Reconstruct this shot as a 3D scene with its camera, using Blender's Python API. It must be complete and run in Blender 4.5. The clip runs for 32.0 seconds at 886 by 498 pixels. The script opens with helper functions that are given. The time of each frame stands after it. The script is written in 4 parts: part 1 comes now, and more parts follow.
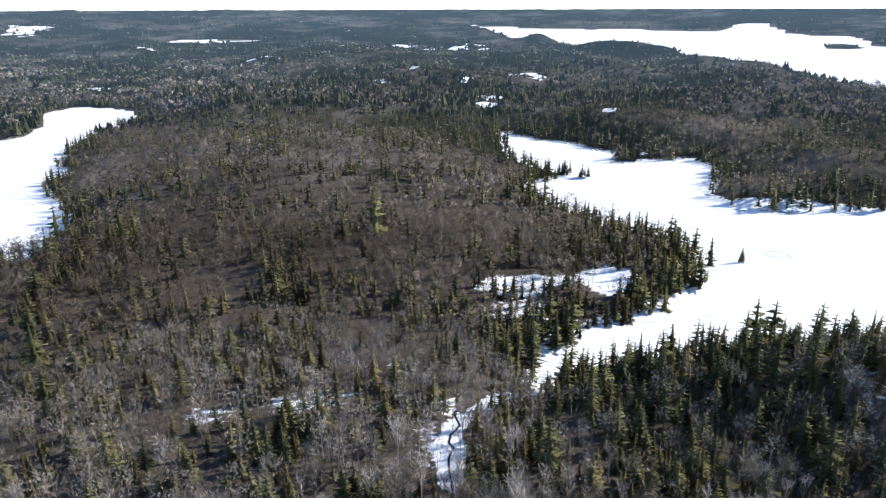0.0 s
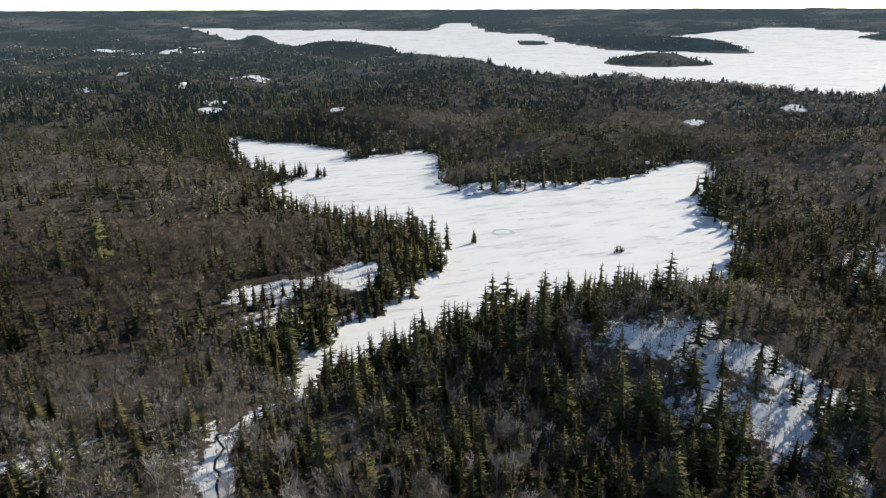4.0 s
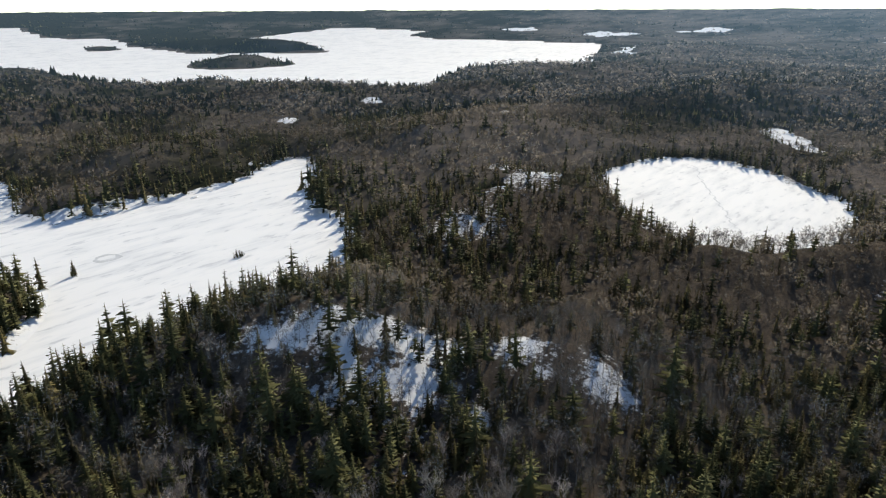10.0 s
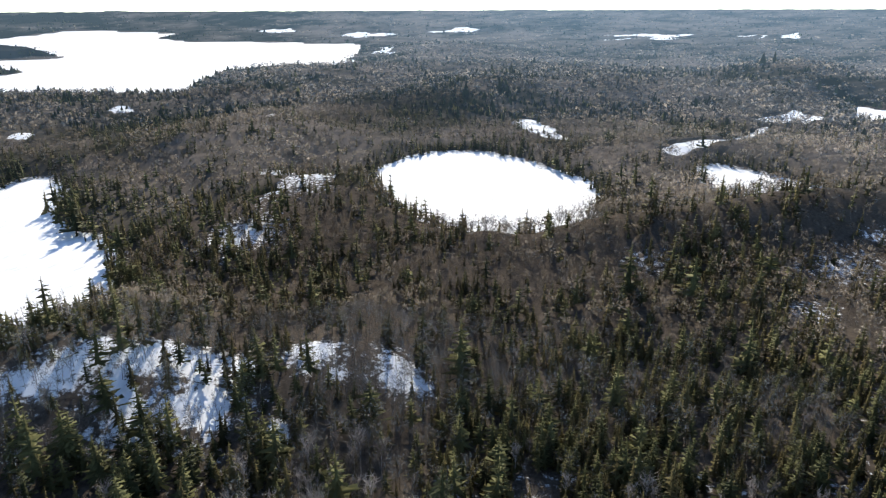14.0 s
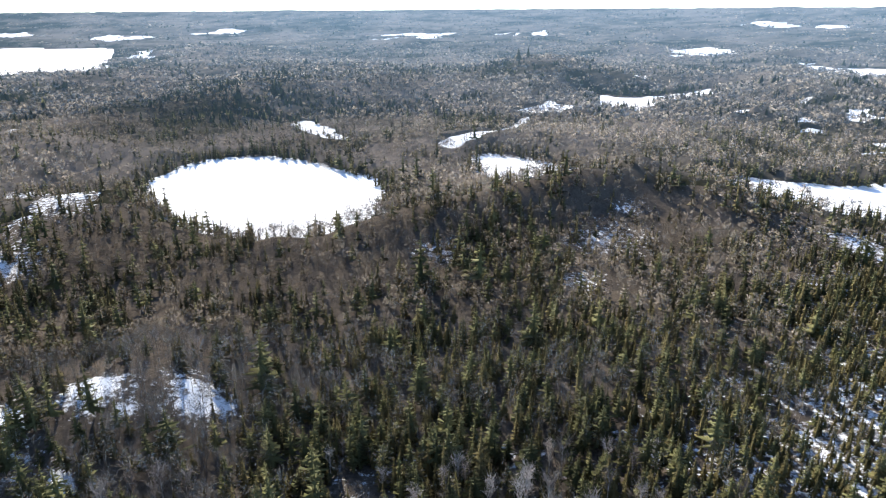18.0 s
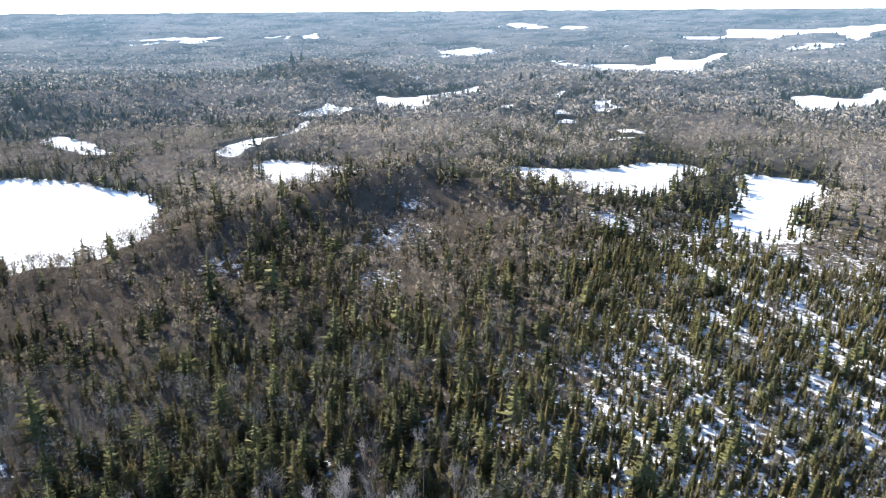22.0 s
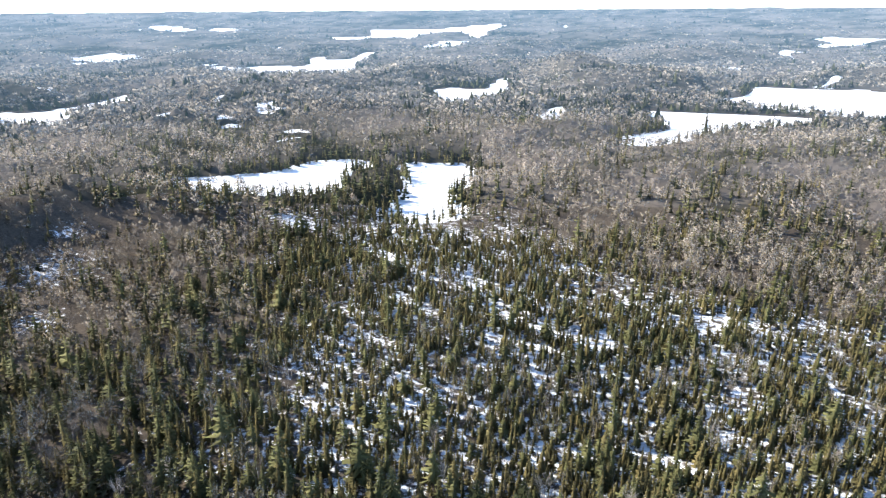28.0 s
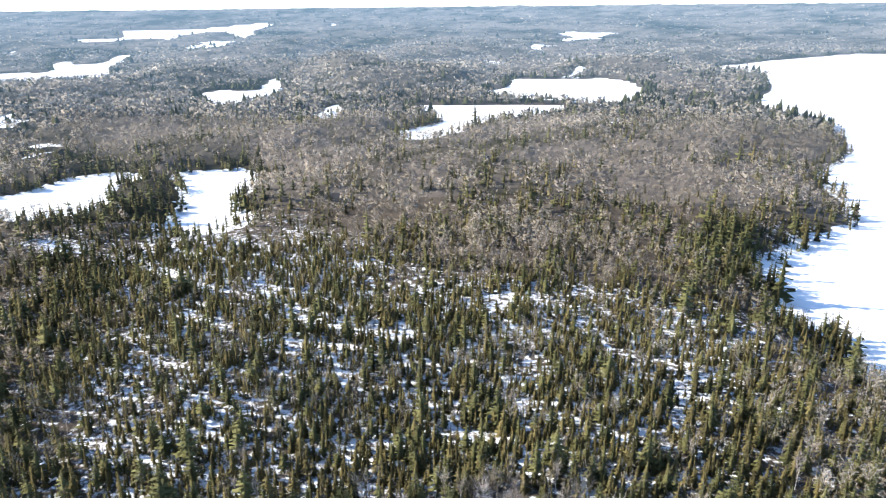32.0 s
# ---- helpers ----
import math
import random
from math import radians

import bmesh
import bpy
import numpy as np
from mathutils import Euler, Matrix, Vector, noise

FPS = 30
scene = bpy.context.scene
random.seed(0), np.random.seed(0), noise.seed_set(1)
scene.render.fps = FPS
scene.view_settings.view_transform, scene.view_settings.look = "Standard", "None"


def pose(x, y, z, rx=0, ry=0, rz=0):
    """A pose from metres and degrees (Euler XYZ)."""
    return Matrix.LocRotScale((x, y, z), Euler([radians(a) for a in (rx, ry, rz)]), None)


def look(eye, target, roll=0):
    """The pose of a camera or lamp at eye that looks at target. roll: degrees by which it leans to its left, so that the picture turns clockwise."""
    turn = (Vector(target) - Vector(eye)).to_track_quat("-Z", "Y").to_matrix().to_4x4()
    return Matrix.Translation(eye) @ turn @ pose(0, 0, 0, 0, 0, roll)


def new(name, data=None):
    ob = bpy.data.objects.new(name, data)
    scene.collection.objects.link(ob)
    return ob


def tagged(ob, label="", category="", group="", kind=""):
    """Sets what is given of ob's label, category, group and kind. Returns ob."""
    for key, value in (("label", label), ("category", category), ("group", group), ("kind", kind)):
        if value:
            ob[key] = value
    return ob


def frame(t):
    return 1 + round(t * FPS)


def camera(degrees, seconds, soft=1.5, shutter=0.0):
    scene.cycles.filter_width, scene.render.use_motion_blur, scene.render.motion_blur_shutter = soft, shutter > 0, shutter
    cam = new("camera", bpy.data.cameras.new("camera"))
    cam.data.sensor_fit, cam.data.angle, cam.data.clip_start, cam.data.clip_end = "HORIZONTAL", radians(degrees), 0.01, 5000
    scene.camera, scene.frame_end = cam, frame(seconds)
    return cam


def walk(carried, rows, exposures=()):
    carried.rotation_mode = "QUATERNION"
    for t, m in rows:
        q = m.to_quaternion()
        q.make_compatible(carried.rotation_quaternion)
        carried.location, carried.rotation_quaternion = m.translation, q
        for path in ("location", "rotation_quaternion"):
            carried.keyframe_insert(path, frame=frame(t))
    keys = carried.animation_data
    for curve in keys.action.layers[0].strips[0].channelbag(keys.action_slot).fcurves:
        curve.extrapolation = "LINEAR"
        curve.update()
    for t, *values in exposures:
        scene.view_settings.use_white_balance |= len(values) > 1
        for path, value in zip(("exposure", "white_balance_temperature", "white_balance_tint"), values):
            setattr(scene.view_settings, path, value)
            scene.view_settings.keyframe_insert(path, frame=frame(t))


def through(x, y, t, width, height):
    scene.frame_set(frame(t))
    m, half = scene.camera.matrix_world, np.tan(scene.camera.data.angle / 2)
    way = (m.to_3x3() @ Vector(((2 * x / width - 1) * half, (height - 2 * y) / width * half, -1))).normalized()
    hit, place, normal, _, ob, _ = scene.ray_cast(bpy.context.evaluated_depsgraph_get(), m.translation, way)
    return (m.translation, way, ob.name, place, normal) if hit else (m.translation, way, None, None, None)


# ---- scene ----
cam = camera(64.83, 32.0, 1.2, 0.3)
EYE = 175.0

# seconds, yaw, pitch, roll of the hovering camera
TURN = [
    (0.0, -0.00, -19.07, 0.17), (0.5, -2.70, -19.06, 0.14), (1.0, -5.44, -19.05, 0.13), (1.5, -8.23, -19.04, 0.12),
    (2.0, -10.95, -19.04, 0.12), (2.5, -13.67, -19.04, 0.13), (3.0, -16.42, -19.05, 0.14), (3.5, -19.12, -19.06, 0.16),
    (5.5, -29.97, -19.07, 0.20), (6.0, -32.66, -19.07, 0.20), (6.5, -35.34, -19.06, 0.21), (7.0, -38.04, -19.06, 0.22),
    (7.5, -40.73, -19.05, 0.23), (8.0, -43.42, -19.04, 0.24), (8.5, -46.11, -19.04, 0.24), (9.0, -48.77, -19.03, 0.25),
    (9.5, -51.42, -19.03, 0.25), (10.0, -54.05, -19.02, 0.25), (10.5, -56.61, -19.02, 0.24), (11.0, -58.89, -19.01, 0.24),
    (11.5, -61.11, -19.01, 0.24), (12.0, -63.37, -19.00, 0.23), (12.5, -65.82, -19.00, 0.23), (13.0, -68.22, -19.00, 0.22),
    (13.5, -70.53, -19.01, 0.21), (14.0, -72.82, -19.01, 0.20), (14.5, -75.11, -19.02, 0.21), (16.5, -84.09, -19.06, 0.29),
    (17.0, -86.32, -19.06, 0.31), (17.5, -88.57, -19.07, 0.34), (18.0, -90.79, -19.07, 0.36), (18.5, -93.03, -19.06, 0.37),
    (19.0, -95.25, -19.06, 0.38), (19.5, -97.49, -19.05, 0.38), (20.0, -99.72, -19.04, 0.38), (20.5, -101.92, -19.02, 0.38),
    (21.0, -104.14, -19.01, 0.39), (21.5, -106.38, -18.99, 0.39), (22.0, -108.61, -18.97, 0.39), (22.5, -110.86, -18.96, 0.38),
    (23.0, -113.08, -18.94, 0.37), (23.5, -115.33, -18.93, 0.35), (24.0, -117.61, -18.92, 0.33), (24.5, -119.84, -18.91, 0.31),
    (25.0, -122.10, -18.91, 0.30), (25.5, -124.33, -18.92, 0.30), (27.5, -133.27, -18.99, 0.36), (28.0, -135.50, -19.02, 0.38),
    (28.5, -137.77, -19.05, 0.41), (29.0, -140.00, -19.09, 0.44), (29.5, -142.26, -19.12, 0.48), (30.0, -144.50, -19.16, 0.51),
    (30.5, -146.77, -19.19, 0.54), (31.0, -149.05, -19.23, 0.55), (31.5, -151.20, -19.25, 0.56), (32.0, -153.52, -19.28, 0.56),
]
walk(cam, [(t, pose(0, 0, EYE, 90 + p, r, y)) for t, y, p, r in TURN],
     exposures=[(0, 1.15, 6550, 8.5), (2, 0.6, 7050, 7), (4, 0.42, 7500, 6.5), (9, 0.44, 7600, 5.5), (12, 0.7, 7300, 6.5), (14, 1.07, 7150, 7.5), (17, 1.52, 6950, 8.5), (20, 1.6, 6900, 8), (24, 1.85, 6850, 7.5), (32, 1.76, 6900, 7.5)])

# ---------------------------------------------------------------- light
SUN_AZ, SUN_EL = -72.0, 28.0
world = bpy.data.worlds.new("winter_sky")
scene.world = world
world.use_nodes = True
wn = world.node_tree
sky = wn.nodes.new("ShaderNodeTexSky")
sky.sky_type = "NISHITA"
sky.sun_disc = False
sky.sun_elevation = radians(SUN_EL)
sky.sun_rotation = radians(-SUN_AZ)
sky.altitude = 300
sky.air_density = 0.6
sky.dust_density = 0.0
sky.ozone_density = 2.0
wn.links.new(sky.outputs[0], wn.nodes["Background"].inputs[0])
wn.nodes["Background"].inputs[1].default_value = 0.14
sun = new("sun", bpy.data.lights.new("sun", "SUN"))
sun.data.energy, sun.data.angle, sun.data.color = 3.6, radians(0.6), (1.0, 0.94, 0.86)
_a, _e = radians(SUN_AZ), radians(SUN_EL)
SUN_DIR = Vector((-math.sin(_a) * math.cos(_e), math.cos(_a) * math.cos(_e), math.sin(_e)))
sun.matrix_world = look(SUN_DIR * 300, (0, 0, 0))


# ---------------------------------------------------------------- materials
class Mat:
    """A small builder of node materials."""

    def __init__(self, name, rough=0.8, spec=0.3):
        self.m = bpy.data.materials.new(name)
        self.m.use_nodes = True
        self.t = self.m.node_tree
        self.b = self.t.nodes["Principled BSDF"]
        self.b.inputs["Roughness"].default_value = rough
        self.b.inputs["Specular IOR Level"].default_value = spec

    def node(self, kind, **inputs):
        n = self.t.nodes.new("ShaderNode" + kind)
        for k, v in inputs.items():
            k = k.replace("_", " ")
            if hasattr(v, "is_output"):
                self.t.links.new(v, n.inputs[k])
            else:
                n.inputs[k].default_value = v
        return n

    def place(self):
        return self.t.nodes.new("ShaderNodeNewGeometry").outputs["Position"]

    def noise(self, scale, detail=3, rough=0.6, vector=None):
        return self.node("TexNoise", Vector=vector or self.place(), Scale=scale, Detail=detail, Roughness=rough).outputs["Fac"]

    def ramp(self, fac, *stops):
        n = self.node("ValToRGB", Fac=fac)
        e = n.color_ramp.elements
        while len(e) < len(stops):
            e.new(0.5)
        for el, (pos, col) in zip(e, stops):
            el.position = pos
            el.color = (*col, 1) if len(col) == 3 else (col[0],) * 3 + (1,)
        return n.outputs["Color"]

    def mix(self, fac, a, b, kind="MIX"):
        n = self.t.nodes.new("ShaderNodeMix")
        n.data_type, n.blend_type = "RGBA", kind
        for i, v in ((0, fac), (6, a), (7, b)):
            if hasattr(v, "is_output"):
                self.t.links.new(v, n.inputs[i])
            else:
                n.inputs[i].default_value = v if i == 0 else (*v, 1)
        return n.outputs[2]

    def math(self, op, a, b):
        n = self.t.nodes.new("ShaderNodeMath")
        n.operation = op
        for i, v in enumerate((a, b)):
            if hasattr(v, "is_output"):
                self.t.links.new(v, n.inputs[i])
            else:
                n.inputs[i].default_value = v
        return n.outputs[0]

    def attr(self, name):
        n = self.t.nodes.new("ShaderNodeAttribute")
        n.attribute_name = name
        return n.outputs["Fac"]

    def colour(self, c):
        self.t.links.new(c, self.b.inputs["Base Color"])

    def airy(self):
        """Paints distance haze onto the surface itself as a faint blue emission."""
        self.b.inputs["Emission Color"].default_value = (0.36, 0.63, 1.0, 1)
        self.t.links.new(self.attr("haze_glow"), self.b.inputs["Emission Strength"])

    def thin(self, col, through, gaps):
        """Mixes in light from behind, and the open share of a spray too fine to model."""
        out = self.t.nodes["Material Output"].inputs["Surface"]
        back = self.node("BsdfTranslucent")
        if hasattr(col, "is_output"):
            self.t.links.new(col, back.inputs["Color"])
        last = self.b.outputs[0]
        for share, other in ((through, back), (gaps, self.node("BsdfTransparent"))):
            if share:
                mx = self.node("MixShader", Fac=share)
                self.t.links.new(last, mx.inputs[1])
                self.t.links.new(other.outputs[0], mx.inputs[2])
                last = mx.outputs[0]
        self.t.links.new(last, out)

    def bump(self, height, strength=0.4, dist=0.1):
        n = self.node("Bump", Height=height, Strength=strength, Distance=dist)
        self.t.links.new(n.outputs[0], self.b.inputs["Normal"])


def snow_cover():
    """Forest floor: snow with leaf litter, rock and brush showing through under the trees."""
    k = Mat("snowy_forest_floor", 0.9, 0.0)
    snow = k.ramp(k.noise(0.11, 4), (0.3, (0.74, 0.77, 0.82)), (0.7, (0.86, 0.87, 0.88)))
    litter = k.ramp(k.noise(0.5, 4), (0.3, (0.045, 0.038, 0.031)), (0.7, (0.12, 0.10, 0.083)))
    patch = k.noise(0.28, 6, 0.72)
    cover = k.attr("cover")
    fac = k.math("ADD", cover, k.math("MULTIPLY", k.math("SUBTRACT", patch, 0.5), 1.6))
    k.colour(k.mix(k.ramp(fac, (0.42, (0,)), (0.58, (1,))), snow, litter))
    k.bump(k.noise(0.8, 4), 0.5, 0.3)
    # far ground carries the painted haze emission as well
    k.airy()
    return k.m


def lake_snow():
    """Wind-packed snow on lake ice, with faint grey drift streaks."""
    k = Mat("wind_packed_snow_on_ice", 0.8, 0.1)
    mp = k.node("Mapping", Vector=k.place(), Scale=(0.02, 0.09, 0.05), Rotation=(0, 0, 0.5))
    drift = k.noise(1.0, 6, 0.62, mp.outputs[0])
    big = k.noise(0.012, 3)
    f = k.math("ADD", drift, k.math("MULTIPLY", k.math("SUBTRACT", big, 0.5), 0.5))
    cells = k.node("Mapping", Vector=k.place(), Scale=(0.05, 0.16, 0.1), Rotation=(0, 0, 0.5))
    fleck = k.ramp(k.noise(1.0, 3, 0.5, cells.outputs[0]), (0.60, (0,)), (0.66, (1,)))
    f = k.math("SUBTRACT", f, k.math("MULTIPLY", fleck, 0.2))
    k.colour(k.ramp(f, (0.30, (0.66, 0.68, 0.71)), (0.40, (0.80, 0.82, 0.84)), (0.55, (0.88, 0.89, 0.90))))
    k.bump(drift, 0.12, 0.2)
    return k.m


def leaf_mat(name, dark, light, source, rough=0.75, through=0.15, gaps=0.0):
    """Needles or twigs: some light shines through, and fine sprays leave gaps between their twigs."""
    k = Mat(name, rough, 0.04)
    if source == "object":
        fac = k.t.nodes.new("ShaderNodeObjectInfo").outputs["Random"]
    else:
        fac = k.attr("tint")
    isl = k.t.nodes.new("ShaderNodeNewGeometry").outputs["Random Per Island"]
    f = k.math("ADD", k.math("MULTIPLY", fac, 0.9), k.math("MULTIPLY", isl, 0.1))
    col = k.ramp(f, (0.1, dark), (0.9, light))
    k.colour(col)
    # stands also emit painted haze, stronger with distance
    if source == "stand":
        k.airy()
    k.thin(col, through, gaps)
    return k.m


def bark_mat(name, a, b, scale=3.0):
    k = Mat(name, 0.85, 0.15)
    mp = k.node("Mapping", Vector=k.place(), Scale=(1, 1, 0.4))
    n = k.noise(scale, 5, 0.7, mp.outputs[0])
    k.colour(k.ramp(n, (0.35, a), (0.62, b)))
    k.bump(n, 0.4, 0.03)
    return k.m


M_GROUND, M_LAKE = snow_cover(), lake_snow()
SPRUCE = ((0.040, 0.038, 0.020), (0.162, 0.136, 0.062))
PINE = ((0.040, 0.045, 0.022), (0.140, 0.138, 0.062))
TWIG = ((0.095, 0.080, 0.064), (0.42, 0.375, 0.316))
BIRCH = ((0.12, 0.097, 0.082), (0.50, 0.44, 0.395))
M_SPRUCE = {s: leaf_mat("spruce_needles_" + s, *SPRUCE, s) for s in ("object", "stand")}
M_PINE = {s: leaf_mat("pine_needles_" + s, *PINE, s) for s in ("object", "stand")}
M_TWIG = {s: leaf_mat("bare_twigs_" + s, *TWIG, s, through=0.05, gaps=0.0 if s == "object" else 0.5) for s in ("object", "stand")}
M_BIRCH = {s: leaf_mat("birch_twigs_" + s, *BIRCH, s, through=0.05, gaps=0.0 if s == "object" else 0.5) for s in ("object", "stand")}
M_BARK = bark_mat("grey_brown_bark", (0.06, 0.047, 0.038), (0.19, 0.155, 0.13))
M_WHITE = bark_mat("white_birch_bark", (0.22, 0.19, 0.17), (0.62, 0.58, 0.54), 2.0)



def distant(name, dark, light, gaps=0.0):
    """Woods far off, with blue distance haze painted on as emission."""
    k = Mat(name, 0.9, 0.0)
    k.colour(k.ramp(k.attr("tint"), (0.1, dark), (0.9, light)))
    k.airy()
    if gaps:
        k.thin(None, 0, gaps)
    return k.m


# the roof's low colour range paints in the self-shade of closed woods
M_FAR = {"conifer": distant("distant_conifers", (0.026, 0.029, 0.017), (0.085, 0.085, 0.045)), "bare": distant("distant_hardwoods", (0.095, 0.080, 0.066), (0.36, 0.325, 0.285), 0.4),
         "roof": distant("shaded_woods_roof", (0.020, 0.021, 0.013), (0.135, 0.117, 0.102))}
# ---------------------------------------------------------------- the lie of the land
rng = np.random.default_rng(7)
LIFT_FROM, LIFT_OVER = 2400.0, 2450.0
_c2 = (3.4e-5 - 1 / LIFT_FROM + LIFT_OVER / LIFT_FROM ** 2) / LIFT_OVER ** 2


def upland(r):
    """The land climbs slowly to a plateau round the basin."""
    s = np.maximum(r - LIFT_FROM, 0)
    u = 1 / LIFT_FROM - s / LIFT_FROM ** 2 + _c2 * s * s
    return np.where(r > LIFT_FROM, EYE * (1 - r * u), 0.0)


_tab = rng.random((256, 256))


def vnoise(x, y, scale, seed=0):
    """Smooth value noise, -1 to 1."""
    x, y = np.asarray(x) / scale + seed * 17.3, np.asarray(y) / scale + seed * 31.7
    i, j = np.floor(x).astype(int), np.floor(y).astype(int)
    fx, fy = x - i, y - j
    fx, fy = fx * fx * (3 - 2 * fx), fy * fy * (3 - 2 * fy)
    a, b = _tab[i % 256, j % 256], _tab[(i + 1) % 256, j % 256]
    c, d = _tab[i % 256, (j + 1) % 256], _tab[(i + 1) % 256, (j + 1) % 256]
    return (a * (1 - fx) * (1 - fy) + b * fx * (1 - fy) + c * (1 - fx) * fy + d * fx * fy) * 2 - 1


# shorelines, control points in metres
SHORES = {
    "winding": [85, 1033, 134, 970, 162, 952, 199, 899, 214, 878, 199, 815, 246, 825, 302, 834, 298, 770, 259, 664, 272, 616,
          314, 602, 364, 602, 430, 605, 476, 610, 529, 633, 573, 650, 585, 637, 559, 594, 512, 557, 454, 510, 426, 447,
          391, 386, 354, 350, 321, 321, 280, 323, 252, 340, 214, 343, 174, 336, 136, 332, 98, 315, 63, 301, 50, 295,
          46, 315, 52, 329, 73, 344, 104, 368, 130, 385, 155, 402, 179, 435, 196, 489, 164, 529, 134, 570, 106, 608,
          88, 675, 101, 721, 143, 749, 92, 827, 87, 921],
    "round": [697, 290, 752, 294, 820, 284, 855, 251, 858, 207, 825, 158, 780, 116, 724, 66, 608, 55, 561, 59, 522, 94,
          519, 129, 536, 161, 560, 199, 637, 255],
    "small": [847, -53, 860, -78, 819, -123, 777, -155, 736, -157, 714, -106, 721, -71, 777, -55],
    "forked": [728, -311, 700, -364, 683, -399, 672, -431, 687, -473, 678, -500, 640, -524, 627, -504, 623, -472, 584, -434, 556, -389,
          560, -365, 589, -343, 641, -307],
    "long": [-250, -2857, 33, -2567, 217, -2213, 189, -2086, 101, -2030, 52, -1674, 62, -1382, 4, -1287, -57, -1142, -69, -990, -56, -896,
          -43, -830, -48, -755, -60, -696, -60, -630, -31, -580, -17, -531, 17, -493, -10, -462, -10, -412, -43, -407, -50, -392,
          -49, -365, -57, -354, -224, -266, -728, -364, -1260, -1260, -1090, -2588],
    "western": [-623, 977, -636, 1100, -711, 1259, -676, 1333, -552, 1275, -505, 1173, -508, 1021, -493, 909, -462, 818, -424, 777, -423, 715,
          -386, 657, -342, 595, -302, 511, -314, 462, -588, 392, -840, 602, -868, 896],
    "marsh_lake": [598, -1382, 584, -1478, 638, -1683, 542, -1690, 440, -1764, 357, -1709, 280, -1487, 287, -1284, 414, -1309, 519, -1309],
    "bent": [479, -826, 504, -885, 491, -981, 559, -1071, 629, -1158, 557, -1175, 388, -1257, 356, -1170, 431, -1049, 438, -948, 447, -846],
    "notched": [1134, -1116, 1155, -1201, 1075, -1231, 1138, -1324, 1259, -1537, 1088, -1329, 991, -1221, 946, -1102, 951, -988],
    "valley": [2082, -1250, 2037, -1318, 1991, -1386, 2248, -1580, 2270, -1661, 2140, -1578, 2097, -1648, 2263, -1837, 2285, -1920, 2138, -1779, 1880, -1495,
          1729, -1383, 1630, -1258, 1727, -1201, 1774, -1090, 1863, -1112],
    "distant": [2964, -2211, 2856, -2359, 3131, -2589, 3041, -2717, 2865, -2915, 2825, -3134, 2752, -3299, 2648, -3200, 2565, -2982, 2376, -2678, 2493, -2723,
          2657, -2836, 2718, -2748, 2689, -2555, 2611, -2442, 2692, -2404, 2754, -2383, 2772, -2254, 2848, -2140],
    "great": [159, 4205, 249, 4161, 344, 4114, 557, 3979, 761, 3927, 977, 3891, 1215, 3793, 1366, 3784, 1488, 3817, 1581, 3957, 1670, 3960,
          1762, 3929, 1723, 3791, 1693, 3617, 1667, 3474, 1781, 3343, 1858, 3231, 1819, 3092, 2000, 2842, 2322, 2856, 2823, 2896,
          3020, 2881, 3141, 2379, 2945, 2341, 2879, 2055, 3025, 1745, 3022, 1471, 3078, 1368, 2848, 1253, 2565, 1142, 2216, 1081, 1907, 1264,
          1351, 1022, 1274, 1190, 1235, 1355, 1080, 1490, 1024, 1555, 973, 1628, 966, 1754, 984, 1925, 1004, 2123, 952, 2278, 891, 2435,
          887, 2696, 875, 2759, 829, 2898, 699, 2995, 591, 3102, 566, 3192, 528, 3287, 502, 3401, 389, 3470, 312, 3572, 258, 3836, 204, 4047, 163, 4154],
    "river_flat": [1474, -347, 1443, -395, 1453, -446, 1491, -512, 1552, -580, 1600, -632, 1440, -570, 1411, -515, 1384, -464, 1339, -417, 1238, -386,
          1233, -359, 1274, -346, 1282, -299],
    "pond": [-840, 1638, -784, 1680, -742, 1631, -784, 1568],
    "far_pond": [-1279, 3331, -1082, 3427, -852, 3407, -960, 3298, -1167, 3243],
    "forked_bay": [592, -543, 573, -570, 543, -585, 497, -543, 466, -477, 417, -426, 413, -407, 440, -382, 475, -430, 519, -482],
}
# wooded islands of the great lake
ISLES = {
    "a": [1536, 2939, 1559, 2827, 1631, 2825, 1681, 2971, 1617, 3025],
    "b": [1756, 3002, 1768, 2731, 1754, 2469, 1958, 2285, 2123, 2132, 2173, 2383, 2086, 2588, 1970, 2810, 1920, 3054],
    "c": [1380, 1991, 1390, 1903, 1459, 1816, 1669, 1819, 1712, 2001, 1621, 2146, 1518, 2157],
    "d": [1240, 3800, 1290, 3850, 1442, 3870, 1480, 3830, 1431, 3723, 1328, 3690, 1240, 3735],
}


def smooth_loop(flat, wobble):
    """A closed, slightly ragged shore through the control points."""
    p = np.array(flat, float).reshape(-1, 2)
    a, b, c, d = np.roll(p, 1, 0), p, np.roll(p, -1, 0), np.roll(p, -2, 0)
    out = []
    for s in np.linspace(0, 1, 6, endpoint=False):
        q = 0.5 * (2 * b + (c - a) * s + (2 * a - 5 * b + 4 * c - d) * s ** 2 + (3 * b - a - 3 * c + d) * s ** 3)
        out.append(b * (1 - s) * 0.3 + c * s * 0.3 + q * 0.7)
    q = np.stack(out, 1).reshape(-1, 2)
    r = np.hypot(q[:, 0], q[:, 1])[:, None]
    w = wobble * np.clip(r / 500, 0.6, 4)
    return q + np.stack([vnoise(q[:, 0], q[:, 1], 11, 3), vnoise(q[:, 0], q[:, 1], 11, 5)], 1) * w


LOOPS = {k: smooth_loop(v, 2.2) for k, v in SHORES.items()}
ISLE_LOOPS = {k: smooth_loop(v, 2.2) for k, v in ISLES.items()}


